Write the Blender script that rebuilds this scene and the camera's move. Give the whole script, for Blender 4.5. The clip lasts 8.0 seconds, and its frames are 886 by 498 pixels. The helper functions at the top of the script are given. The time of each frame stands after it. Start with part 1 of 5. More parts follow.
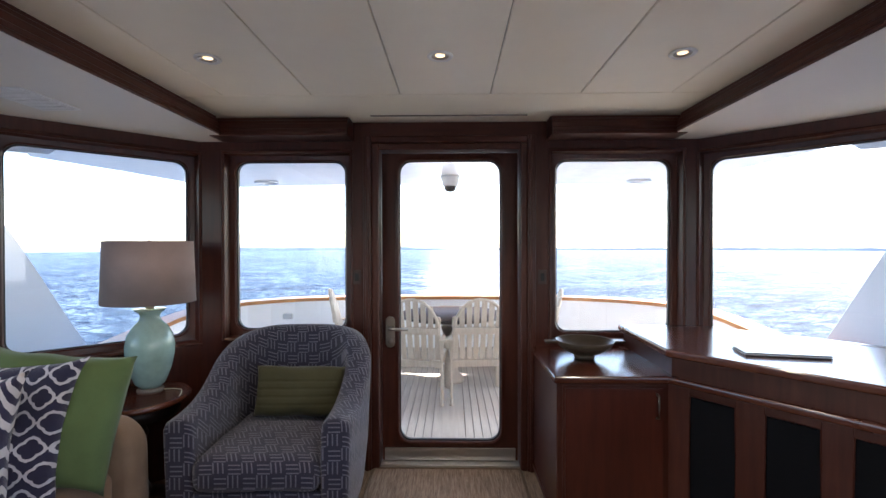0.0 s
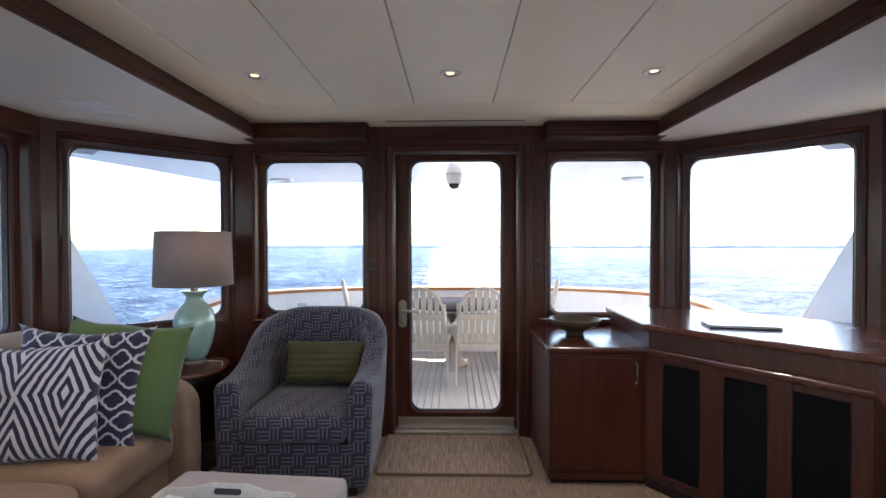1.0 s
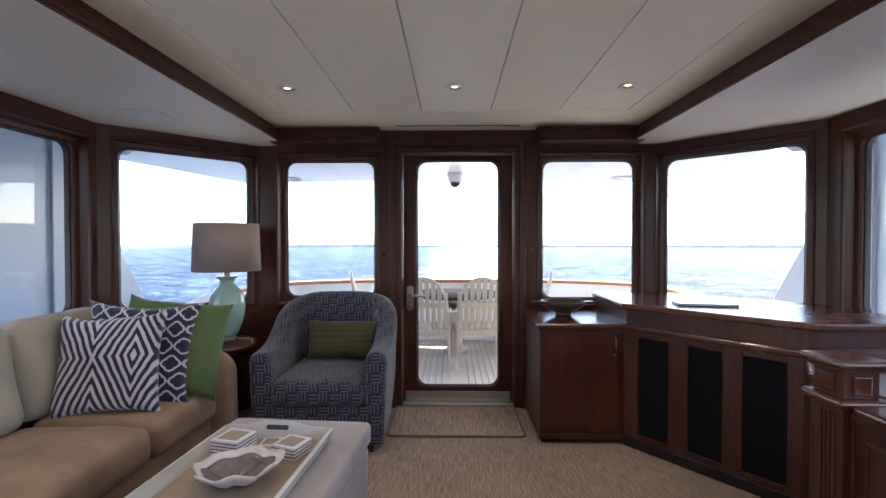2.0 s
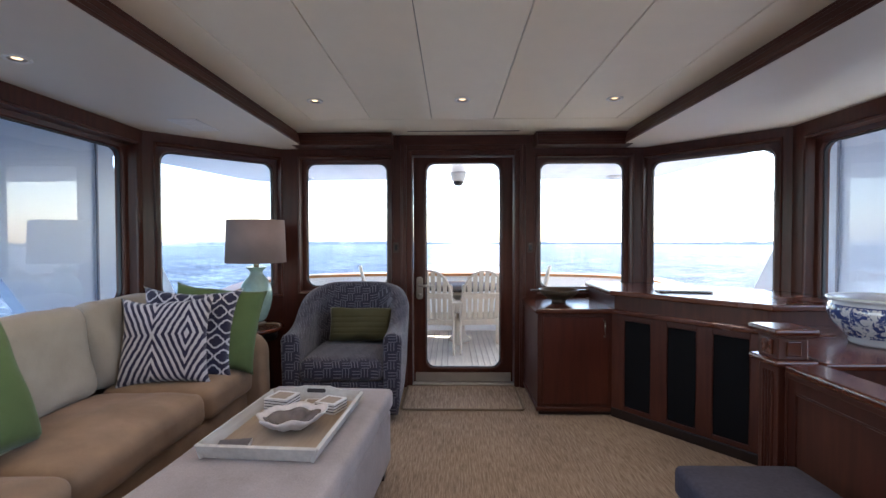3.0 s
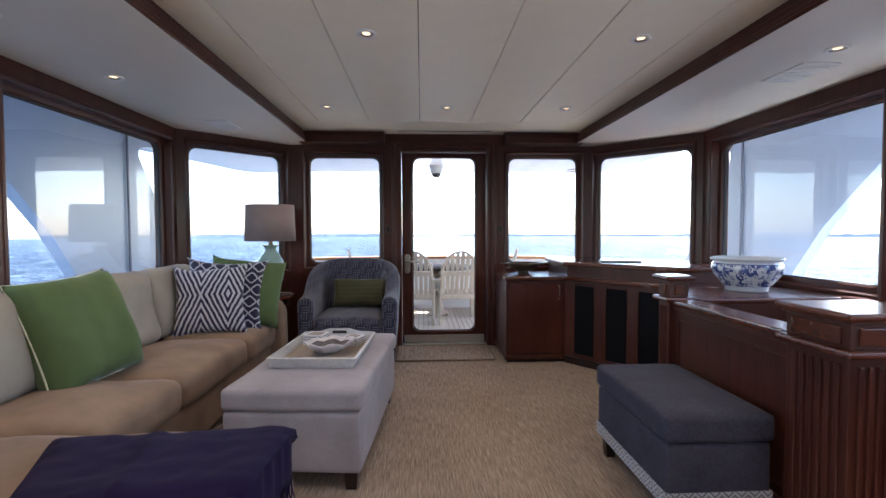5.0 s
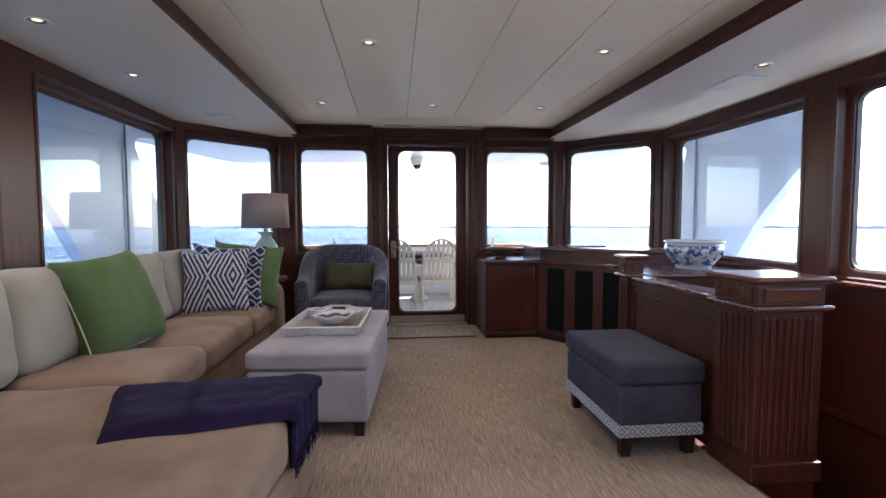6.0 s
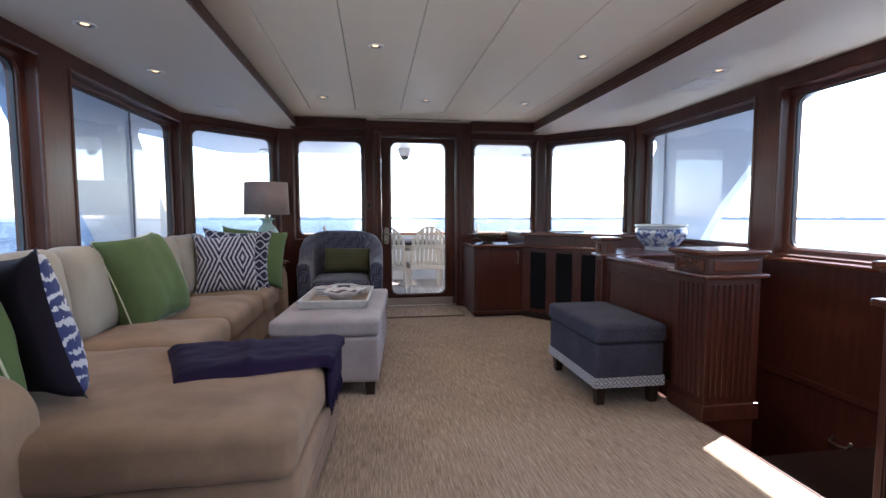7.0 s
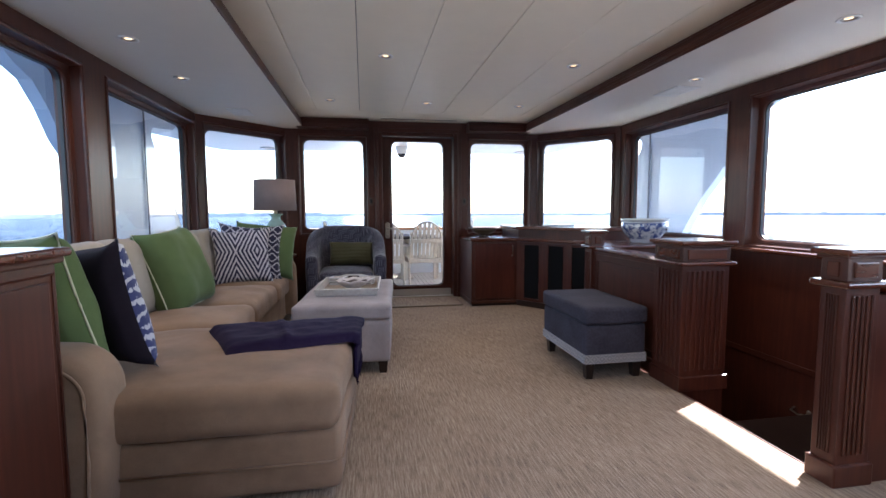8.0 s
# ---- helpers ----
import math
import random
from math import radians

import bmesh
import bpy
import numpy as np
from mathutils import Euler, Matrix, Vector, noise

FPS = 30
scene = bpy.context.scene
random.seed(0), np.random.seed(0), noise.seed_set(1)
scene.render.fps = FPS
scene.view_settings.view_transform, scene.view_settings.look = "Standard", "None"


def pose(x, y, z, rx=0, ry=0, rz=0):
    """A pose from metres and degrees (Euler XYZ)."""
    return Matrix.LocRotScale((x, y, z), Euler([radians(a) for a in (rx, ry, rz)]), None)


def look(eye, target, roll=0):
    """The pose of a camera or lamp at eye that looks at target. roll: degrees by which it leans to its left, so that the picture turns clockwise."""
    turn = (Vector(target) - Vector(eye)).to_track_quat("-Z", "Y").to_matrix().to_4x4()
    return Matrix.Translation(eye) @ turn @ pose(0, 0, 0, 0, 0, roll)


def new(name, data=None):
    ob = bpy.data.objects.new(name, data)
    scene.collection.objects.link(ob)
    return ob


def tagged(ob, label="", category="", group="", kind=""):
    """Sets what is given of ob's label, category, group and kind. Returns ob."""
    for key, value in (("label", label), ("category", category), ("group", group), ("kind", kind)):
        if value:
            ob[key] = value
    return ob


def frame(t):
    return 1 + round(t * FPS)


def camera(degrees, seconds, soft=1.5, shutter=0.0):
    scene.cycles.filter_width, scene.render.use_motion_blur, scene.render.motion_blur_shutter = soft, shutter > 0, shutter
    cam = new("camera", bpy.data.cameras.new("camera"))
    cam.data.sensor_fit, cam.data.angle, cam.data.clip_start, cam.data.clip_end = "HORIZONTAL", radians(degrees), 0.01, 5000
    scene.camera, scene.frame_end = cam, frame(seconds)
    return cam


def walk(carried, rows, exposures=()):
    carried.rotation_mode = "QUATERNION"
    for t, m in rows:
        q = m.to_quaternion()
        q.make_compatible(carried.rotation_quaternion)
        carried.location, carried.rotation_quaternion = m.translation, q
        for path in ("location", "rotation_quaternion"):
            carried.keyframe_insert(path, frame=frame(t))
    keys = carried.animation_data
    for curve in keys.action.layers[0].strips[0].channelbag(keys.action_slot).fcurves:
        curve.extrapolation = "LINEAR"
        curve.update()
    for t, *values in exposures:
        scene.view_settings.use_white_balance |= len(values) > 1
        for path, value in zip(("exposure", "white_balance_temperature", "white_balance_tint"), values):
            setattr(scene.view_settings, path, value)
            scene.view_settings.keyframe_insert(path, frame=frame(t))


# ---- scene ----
cam = camera(87.3, 8.0)
PATH = [
    (0, (0.033, 0.141, 1.331), (-0.007, 2.141, 1.312), -0.1),
    (0.5, (0.026, -0.019, 1.31), (-0.017, 1.981, 1.285), -0.1),
    (1, (0.0, -0.198, 1.285), (-0.044, 1.801, 1.257), -0.1),
    (1.5, (-0.012, -0.382, 1.252), (-0.052, 1.618, 1.224), -0.05),
    (3, (-0.078, -0.906, 1.209), (-0.115, 1.093, 1.166), -0.1),
    (3.5, (-0.111, -1.077, 1.201), (-0.133, 0.922, 1.151), -0.1),
    (4, (-0.133, -1.254, 1.177), (-0.131, 0.745, 1.119), -0.1),
    (4.5, (-0.161, -1.436, 1.144), (-0.12, 0.563, 1.079), -0.15),
    (6, (-0.327, -1.965, 1.081), (-0.122, 0.021, 0.969), -0.1),
    (6.5, (-0.396, -2.119, 1.058), (-0.142, -0.14, 0.924), -0.1),
    (7, (-0.483, -2.283, 1.038), (-0.19, -0.31, 0.89), -0.1),
    (7.5, (-0.563, -2.425, 1.041), (-0.246, -0.457, 0.883), -0.1),
    (8, (-0.622, -2.554, 1.035), (-0.287, -0.589, 0.869), -0.2),
]
walk(cam, [(t, look(eye, target, roll)) for t, eye, target, roll in PATH], exposures=((0.0, 2.79, 6320, 14), (4.0, 2.69, 6120, 14), (8.0, 2.67, 5960, 14)))

# ---- light ----
world = bpy.data.worlds.new("sky")
scene.world = world
world.use_nodes = True
wn = world.node_tree.nodes
SUN_EL, SUN_AZ = radians(46.0), radians(26.5)   # azimuth from +x towards +y
sky = wn.new("ShaderNodeTexSky")
sky.sky_type = 'NISHITA'
sky.sun_disc = False
sky.sun_elevation = SUN_EL
sky.sun_rotation = radians(90) - SUN_AZ
wn["Background"].inputs["Strength"].default_value = 0.15
world.node_tree.links.new(sky.outputs[0], wn["Background"].inputs[0])
sun_data = bpy.data.lights.new("sun", 'SUN')
sun_data.energy, sun_data.angle, sun_data.color = 5.0, radians(0.6), (1.0, 0.95, 0.88)
sun = new("sun", sun_data)
sun_dir = Vector((math.cos(SUN_EL) * math.cos(SUN_AZ), math.cos(SUN_EL) * math.sin(SUN_AZ), math.sin(SUN_EL)))
sun.matrix_world = look(sun_dir * 30, (0, 0, 0))

DOWN_W = 2.4
# fill lamps added to forward side windows' daylight, out of sight behind the camera
for sx in (-1, 1):
    a = bpy.data.lights.new("window_daylight", 'AREA')
    a.shape, a.size, a.size_y, a.energy, a.color = 'RECTANGLE', 2.2, 1.0, 5.2, (0.93, 0.96, 1.0)
    ob = new("window_daylight", a)
    ob.matrix_world = look((sx * 2.27, -2.75, 1.3), (0, -2.75, 1.2))


# ---- materials ----
class Nodes:
    """A small builder for node materials."""

    def __init__(self, name, rough=0.5, metal=0.0):
        self.mat = bpy.data.materials.new(name)
        self.mat.use_nodes = True
        self.t = self.mat.node_tree
        self.b = self.t.nodes["Principled BSDF"]
        self.b.inputs["Roughness"].default_value = rough
        self.b.inputs["Metallic"].default_value = metal

    def node(self, kind, **inputs):
        n = self.t.nodes.new(kind)
        for k, v in inputs.items():
            self.put(n.inputs[k.replace("_", " ")], v)
        return n

    def put(self, socket, v):
        if isinstance(v, bpy.types.NodeSocket):
            self.t.links.new(v, socket)
        elif isinstance(v, tuple) and len(v) == 3 and socket.type == 'RGBA':
            socket.default_value = (*v, 1)
        else:
            socket.default_value = v

    def coords(self, scale=(1, 1, 1), turn=(0, 0, 0)):
        m = self.node("ShaderNodeMapping")
        self.t.links.new(self.t.nodes.new("ShaderNodeTexCoord").outputs["Object"], m.inputs[0])
        m.inputs["Scale"].default_value = scale
        m.inputs["Rotation"].default_value = turn
        return m.outputs[0]

    def noise(self, vector, scale, detail=4.0, rough=0.55):
        return self.node("ShaderNodeTexNoise", Vector=vector, Scale=scale, Detail=detail, Roughness=rough).outputs[0]

    def ramp(self, fac, *stops):
        n = self.node("ShaderNodeValToRGB", Fac=fac)
        e = n.color_ramp.elements
        while len(e) < len(stops):
            e.new(0.5)
        for el, (p, c) in zip(e, stops):
            el.position, el.color = p, (*c, 1)
        return n.outputs[0]

    def mix(self, fac, a, b, how='MIX'):
        n = self.t.nodes.new("ShaderNodeMix")
        n.data_type, n.blend_type = 'RGBA', how
        self.put(n.inputs["Factor"], fac)
        self.put(n.inputs[6], a)
        self.put(n.inputs[7], b)
        return n.outputs[2]

    def math(self, op, a, b=0.0, c=0.0):
        n = self.t.nodes.new("ShaderNodeMath")
        n.operation = op
        for s, v in zip(n.inputs, (a, b, c)):
            self.put(s, v)
        return n.outputs[0]

    def xyz(self, vector):
        n = self.node("ShaderNodeSeparateXYZ", Vector=vector)
        return n.outputs[0], n.outputs[1], n.outputs[2]

    def color(self, c):
        self.put(self.b.inputs["Base Color"], c)
        return self

    def rough(self, v):
        self.put(self.b.inputs["Roughness"], v)
        return self

    def bump(self, height, strength=0.3, dist=0.002):
        n = self.node("ShaderNodeBump", Height=height, Strength=strength, Distance=dist)
        self.t.links.new(n.outputs[0], self.b.inputs["Normal"])
        return self


def wood(name, dark, mid, light, rough=0.36, coat=0.06, along=(1, 1, 0.08)):
    """Varnished timber with long streaks along one axis and slow tone changes."""
    n = Nodes(name, rough)
    v = n.coords(along)
    streak = n.noise(v, 38, 5, 0.6)
    slow = n.noise(n.coords(), 2.1, 3)
    rnd = n.t.nodes.new("ShaderNodeObjectInfo").outputs["Random"]
    tone = n.math('ADD', n.math('MULTIPLY', streak, 0.5), n.math('MULTIPLY', slow, 0.5))
    tone = n.math('ADD', tone, n.math('MULTIPLY', n.math('SUBTRACT', rnd, 0.5), 0.06))
    n.color(n.ramp(tone, (0.3, dark), (0.52, mid), (0.75, light)))
    n.rough(n.math('ADD', rough - 0.08, n.math('MULTIPLY', slow, 0.18)))
    n.bump(streak, 0.06, 0.001)
    n.b.inputs["Coat Weight"].default_value = coat
    n.b.inputs["Coat Roughness"].default_value = 0.12
    n.b.inputs["Specular IOR Level"].default_value = 0.5 if rough < 0.3 else 0.32
    return n.mat


MAHOGANY = wood("mahogany_upright", (0.028, 0.0076, 0.0048), (0.055, 0.0148, 0.0087), (0.093, 0.0275, 0.0145))
MAHOGANY_X = wood("mahogany_along_x", (0.028, 0.0076, 0.0048), (0.055, 0.0148, 0.0087), (0.093, 0.0275, 0.0145), along=(0.08, 1, 1))
MAHOGANY_Y = wood("mahogany_along_y", (0.028, 0.0076, 0.0048), (0.055, 0.0148, 0.0087), (0.093, 0.0275, 0.0145), along=(1, 0.08, 1))
MAHOGANY_TOP = wood("mahogany_counter", (0.038, 0.009, 0.005), (0.075, 0.019, 0.009), (0.12, 0.034, 0.015), rough=0.24, coat=0.25, along=(0.1, 1, 1))
DARKWOOD = wood("espresso_wood", (0.010, 0.006, 0.005), (0.018, 0.010, 0.008), (0.03, 0.018, 0.013), rough=0.35)
TEAK_RAIL = wood("teak_rail", (0.30, 0.12, 0.04), (0.42, 0.19, 0.07), (0.52, 0.26, 0.11), along=(0.2, 0.2, 1), rough=0.35)
TEAK_GREY = wood("teak_weathered", (0.46, 0.40, 0.34), (0.60, 0.54, 0.46), (0.72, 0.66, 0.57), along=(1, 0.06, 1), rough=0.75, coat=0.0)
TEAK_CHAIR = wood("teak_chair", (0.44, 0.37, 0.29), (0.58, 0.50, 0.40), (0.70, 0.62, 0.51), along=(1, 1, 0.08), rough=0.7, coat=0.0)


def plain(name, c, rough=0.5, metal=0.0, vary=0.06, scale=9.0, bump=0.0, bscale=120.0):
    n = Nodes(name, rough, metal)
    v = n.coords()
    f = n.noise(v, scale, 4)
    n.color(n.mix(f, tuple(x * (1 - vary * 2) for x in c), tuple(min(1, x * (1 + vary * 2)) for x in c)))
    n.rough(n.math('ADD', max(0.02, rough - 0.06), n.math('MULTIPLY', f, 0.12)))
    if bump:
        n.bump(n.noise(v, bscale, 3), bump, 0.002)
    return n.mat


def cloth(name, c, weave=520.0, vary=0.08, fuzz=0.12, wrinkle=0.35):
    """Woven fabric: fine thread relief, soft folds and blotches."""
    n = Nodes(name, 0.92)
    v = n.coords()
    a, b = n.noise(v, 5, 4), n.noise(v, weave, 2)
    tone = n.math('ADD', n.math('MULTIPLY', a, 0.6), n.math('MULTIPLY', b, 0.4))
    n.color(n.ramp(tone, (0.3, tuple(x * (1 - vary * 2.5) for x in c)), (0.7, tuple(min(1, x * (1 + vary * 2)) for x in c))))
    fold = n.noise(v, 7, 3)
    n.bump(n.math('ADD', n.math('MULTIPLY', fold, wrinkle * 8), n.math('MULTIPLY', b, 0.25)), 0.5, 0.004)
    n.b.inputs["Sheen Weight"].default_value = fuzz
    n.b.inputs["Specular IOR Level"].default_value = 0.15
    n.b.inputs["Sheen Roughness"].default_value = 0.4
    return n.mat


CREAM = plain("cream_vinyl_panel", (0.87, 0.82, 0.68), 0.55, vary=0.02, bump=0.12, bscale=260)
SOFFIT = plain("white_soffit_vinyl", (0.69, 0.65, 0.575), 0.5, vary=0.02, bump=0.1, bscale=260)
GROOVE = plain("panel_groove", (0.20, 0.18, 0.155), 0.8)
GELCOAT = plain("white_gelcoat", (0.86, 0.87, 0.88), 0.22, vary=0.02)
# white gelcoat of the wings, with shade and sky tint in its colour
SHADED_GELCOAT = plain("shaded_white_gelcoat", (0.31, 0.37, 0.475), 0.3, vary=0.02)
STEEL = plain("brushed_steel", (0.55, 0.55, 0.54), 0.32, 1.0, bump=0.1, bscale=300)
BRASS = plain("aged_nickel", (0.36, 0.33, 0.28), 0.3, 1.0)
SWITCH = plain("brown_switch", (0.035, 0.014, 0.009), 0.5)
SEAM = plain("grey_seam_strip", (0.10, 0.12, 0.17), 0.4)
AGED = plain("dark_aged_metal", (0.16, 0.13, 0.10), 0.35, 1.0)
RUBBER = plain("black_gasket", (0.015, 0.015, 0.017), 0.5)
GRILLE = plain("black_speaker_cloth", (0.0065, 0.0065, 0.0075), 0.95, bump=0.4, bscale=700)
GRILLE.node_tree.nodes["Principled BSDF"].inputs["Specular IOR Level"].default_value = 0.1
PLASTIC_W = plain("white_plastic", (0.72, 0.72, 0.70), 0.4)
PLASTIC_D = plain("dark_plastic", (0.02, 0.02, 0.022), 0.25)
SOFA = cloth("oatmeal_chenille", (0.226, 0.151, 0.102), vary=0.13)
SOFA_BACK = cloth("oatmeal_linen", (0.295, 0.255, 0.215))
GREEN = cloth("moss_green_linen", (0.082, 0.118, 0.048))
OLIVE = cloth("olive_linen", (0.056, 0.051, 0.025))
NAVY = cloth("navy_knit", (0.012, 0.0065, 0.027), weave=300, fuzz=0.02)
NAVY_FELT = cloth("navy_linen", (0.011, 0.0082, 0.014), weave=420, fuzz=0.02)
OTTO = cloth("pale_grey_linen", (0.295, 0.258, 0.260), weave=190, vary=0.10)
SLATE = cloth("slate_blue_linen", (0.042, 0.040, 0.055), weave=80, fuzz=0.03, vary=0.16)
SHADE = cloth("taupe_shade_linen", (0.25, 0.19, 0.18), weave=420, wrinkle=0.0)


def glass_mat():
    n = Nodes("clear_glass", 0.0)
    g = n.node("ShaderNodeBsdfGlossy", Roughness=0.0)
    tr = n.node("ShaderNodeBsdfTransparent", Color=(0.97, 0.985, 0.98))
    fr = n.node("ShaderNodeFresnel", IOR=1.5)
    m = n.node("ShaderNodeMixShader", Fac=n.math('MINIMUM', n.math('MULTIPLY', fr.outputs[0], 1.6), 1.0))     # two faces of one thick pane
    n.t.links.new(tr.outputs[0], m.inputs[1])
    n.t.links.new(g.outputs[0], m.inputs[2])
    n.t.links.new(m.outputs[0], n.t.nodes["Material Output"].inputs[0])
    return n.mat


GLASS = glass_mat()


def carpet_mat():
    n = Nodes("ribbed_sisal_carpet", 0.95)
    v = n.coords((1, 0.07, 1))
    rib = n.noise(v, 135, 3, 0.7)
    big = n.noise(n.coords(), 1.6, 4)
    fine = n.noise(n.coords((1, 0.4, 1)), 330, 2)
    tone = n.math('ADD', n.math('MULTIPLY', rib, 0.65), n.math('ADD', n.math('MULTIPLY', big, 0.2), n.math('MULTIPLY', fine, 0.15)))
    n.color(n.ramp(tone, (0.34, (0.108, 0.073, 0.052)), (0.48, (0.238, 0.174, 0.124)), (0.66, (0.385, 0.305, 0.232))))
    n.bump(n.math('ADD', rib, n.math('MULTIPLY', fine, 0.4)), 0.7, 0.006)
    return n.mat


CARPET = carpet_mat()


def sea_mat():
    """Choppy water: short crests over a swell, and the boat's foam wake running aft."""
    n = Nodes("sea_water", 0.16)
    v = n.coords()
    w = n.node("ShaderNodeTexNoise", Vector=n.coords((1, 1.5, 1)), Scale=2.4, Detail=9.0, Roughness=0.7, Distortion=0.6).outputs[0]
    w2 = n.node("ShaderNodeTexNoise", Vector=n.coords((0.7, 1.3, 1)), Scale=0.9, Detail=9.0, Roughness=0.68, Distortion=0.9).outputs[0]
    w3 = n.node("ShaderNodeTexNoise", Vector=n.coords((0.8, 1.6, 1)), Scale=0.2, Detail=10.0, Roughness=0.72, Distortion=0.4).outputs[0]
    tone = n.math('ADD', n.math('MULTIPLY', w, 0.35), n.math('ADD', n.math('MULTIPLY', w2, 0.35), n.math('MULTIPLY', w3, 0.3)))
    # whitecaps, plus wave glints and shading painted as pale crests, dark troughs
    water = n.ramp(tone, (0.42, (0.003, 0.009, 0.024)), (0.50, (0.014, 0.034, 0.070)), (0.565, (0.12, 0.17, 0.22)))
    x, y, _ = n.xyz(v)
    half = n.math('ADD', 1.4, n.math('MULTIPLY', y, 0.075))
    off = n.math('ABSOLUTE', n.math('SUBTRACT', x, n.math('MULTIPLY', y, 0.045)))
    core = n.math('SUBTRACT', 1.15, n.math('DIVIDE', off, half))
    core = n.math('MULTIPLY', core, n.math('GREATER_THAN', y, 5.5))
    foam = n.math('MULTIPLY', n.math('ADD', core, n.math('SUBTRACT', n.math('ADD', n.math('MULTIPLY', w2, 2.2), n.math('MULTIPLY', w, 1.4)), 1.9)), 1.2)
    foam = n.math('MINIMUM', n.math('MAXIMUM', foam, 0.0), 1.0)
    bump = n.node("ShaderNodeBump", Height=n.math('ADD', w, n.math('MULTIPLY', w2, 1.5)), Strength=1.0, Distance=0.25)
    body = n.node("ShaderNodeBsdfDiffuse", Color=n.mix(foam, water, (0.70, 0.76, 0.80)), Normal=bump.outputs[0])
    gloss = n.node("ShaderNodeBsdfGlossy", Roughness=0.38, Normal=bump.outputs[0])
    fr = n.node("ShaderNodeFresnel", IOR=1.33, Normal=bump.outputs[0])
    m = n.node("ShaderNodeMixShader", Fac=n.math('MULTIPLY', fr.outputs[0], 0.39))
    n.t.links.new(body.outputs[0], m.inputs[1])
    n.t.links.new(gloss.outputs[0], m.inputs[2])
    n.t.links.new(m.outputs[0], n.t.nodes["Material Output"].inputs[0])
    return n.mat


SEA = sea_mat()


# ---- mesh helpers ----
def mesh_ob(name, bm, material, parent=None, smooth=False):
    me = bpy.data.meshes.new(name)
    bm.normal_update()
    if smooth:
        for f in bm.faces:
            f.smooth = True
    bm.to_mesh(me)
    bm.free()
    for m in (material if isinstance(material, (list, tuple)) else [material]):
        me.materials.append(m)
    ob = new(name, me)
    ob.parent = parent
    return ob


def part(name, bm, material, parent, label="", smooth=False):
    return tagged(mesh_ob(name, bm, material, parent, smooth), label)


def thing(name, m, label, category, group="", kind=""):
    e = new(name)
    e.empty_display_size = 0.1
    e.matrix_basis = m
    return tagged(e, label, category, group, kind)


def setting(name, bm, material, label, category, smooth=False):
    return tagged(mesh_ob(name, bm, material, None, smooth), label, category, kind="structure")


def box(bm, x0, x1, y0, y1, z0, z1, bevel=0.0, m=None, seg=2):
    """An axis box with rounded edges, added to bm."""
    r = bmesh.ops.create_cube(bm, size=1.0)["verts"]
    bmesh.ops.scale(bm, vec=(x1 - x0, y1 - y0, z1 - z0), verts=r)
    bmesh.ops.translate(bm, vec=((x0 + x1) / 2, (y0 + y1) / 2, (z0 + z1) / 2), verts=r)
    if bevel:
        es = list({e for v in r for e in v.link_edges})
        out = bmesh.ops.bevel(bm, geom=es, offset=bevel, segments=seg, profile=0.5, affect='EDGES', clamp_overlap=True)
        r = list({v for v in out["verts"]} | {v for v in r if v.is_valid})
    if m is not None:
        bmesh.ops.transform(bm, matrix=m, verts=r)
    return bm


def box_bm(*a, **k):
    return box(bmesh.new(), *a, **k)


def lathe(profile, n=32, bm=None, m=None, cap=True):
    """Turns (radius, height) pairs round z."""
    bm = bm or bmesh.new()
    rings = []
    for r, z in profile:
        rings.append([bm.verts.new((max(r, 1e-4) * math.cos(2 * math.pi * i / n), max(r, 1e-4) * math.sin(2 * math.pi * i / n), z)) for i in range(n)])
    for a, b in zip(rings, rings[1:]):
        for i in range(n):
            bm.faces.new((a[i], a[(i + 1) % n], b[(i + 1) % n], b[i]))
    if cap:
        bm.faces.new(rings[0][::-1])
        bm.faces.new(rings[-1])
    if m is not None:
        bmesh.ops.transform(bm, matrix=m, verts=[v for r in rings for v in r])
    return bm


def tube(points, r, n=10, bm=None, closed=False):
    """A round bar along a line of points; r is one radius or one for each point."""
    bm = bm or bmesh.new()
    pts = [Vector(p) for p in points]
    rs = r if isinstance(r, (list, tuple)) else [r] * len(pts)
    rings = []
    for i, p in enumerate(pts):
        a = pts[(i - 1) % len(pts)] if closed or i else p
        b = pts[(i + 1) % len(pts)] if closed or i < len(pts) - 1 else p
        q = (b - a).to_track_quat('Z', 'Y')
        rings.append([bm.verts.new(p + q @ Vector((rs[i] * math.cos(2 * math.pi * k / n), rs[i] * math.sin(2 * math.pi * k / n), 0))) for k in range(n)])
    pairs = list(zip(rings, rings[1:])) + ([(rings[-1], rings[0])] if closed else [])
    for a, b in pairs:
        for k in range(n):
            bm.faces.new((a[k], a[(k + 1) % n], b[(k + 1) % n], b[k]))
    if not closed:
        bm.faces.new(rings[0][::-1])
        bm.faces.new(rings[-1])
    return bm


def prism(poly, z0, z1, bm=None, bevel=0.0):
    """A flat shape (x, y) drawn up from z0 to z1, with its top and bottom edges eased."""
    bm = bm or bmesh.new()
    lo = [bm.verts.new((x, y, z0)) for x, y in poly]
    f = bm.faces.new(lo)
    ex = bmesh.ops.extrude_face_region(bm, geom=[f])
    up = [v for v in ex["geom"] if isinstance(v, bmesh.types.BMVert)]
    bmesh.ops.translate(bm, vec=(0, 0, z1 - z0), verts=up)
    bmesh.ops.recalc_face_normals(bm, faces=bm.faces)
    if bevel:
        ups = set(up)
        los = set(lo)
        es = [e for e in bm.edges if (e.verts[0] in ups and e.verts[1] in ups) or (e.verts[0] in los and e.verts[1] in los)]
        bmesh.ops.bevel(bm, geom=es, offset=bevel, segments=3, profile=0.5, affect='EDGES', clamp_overlap=True)
    return bm


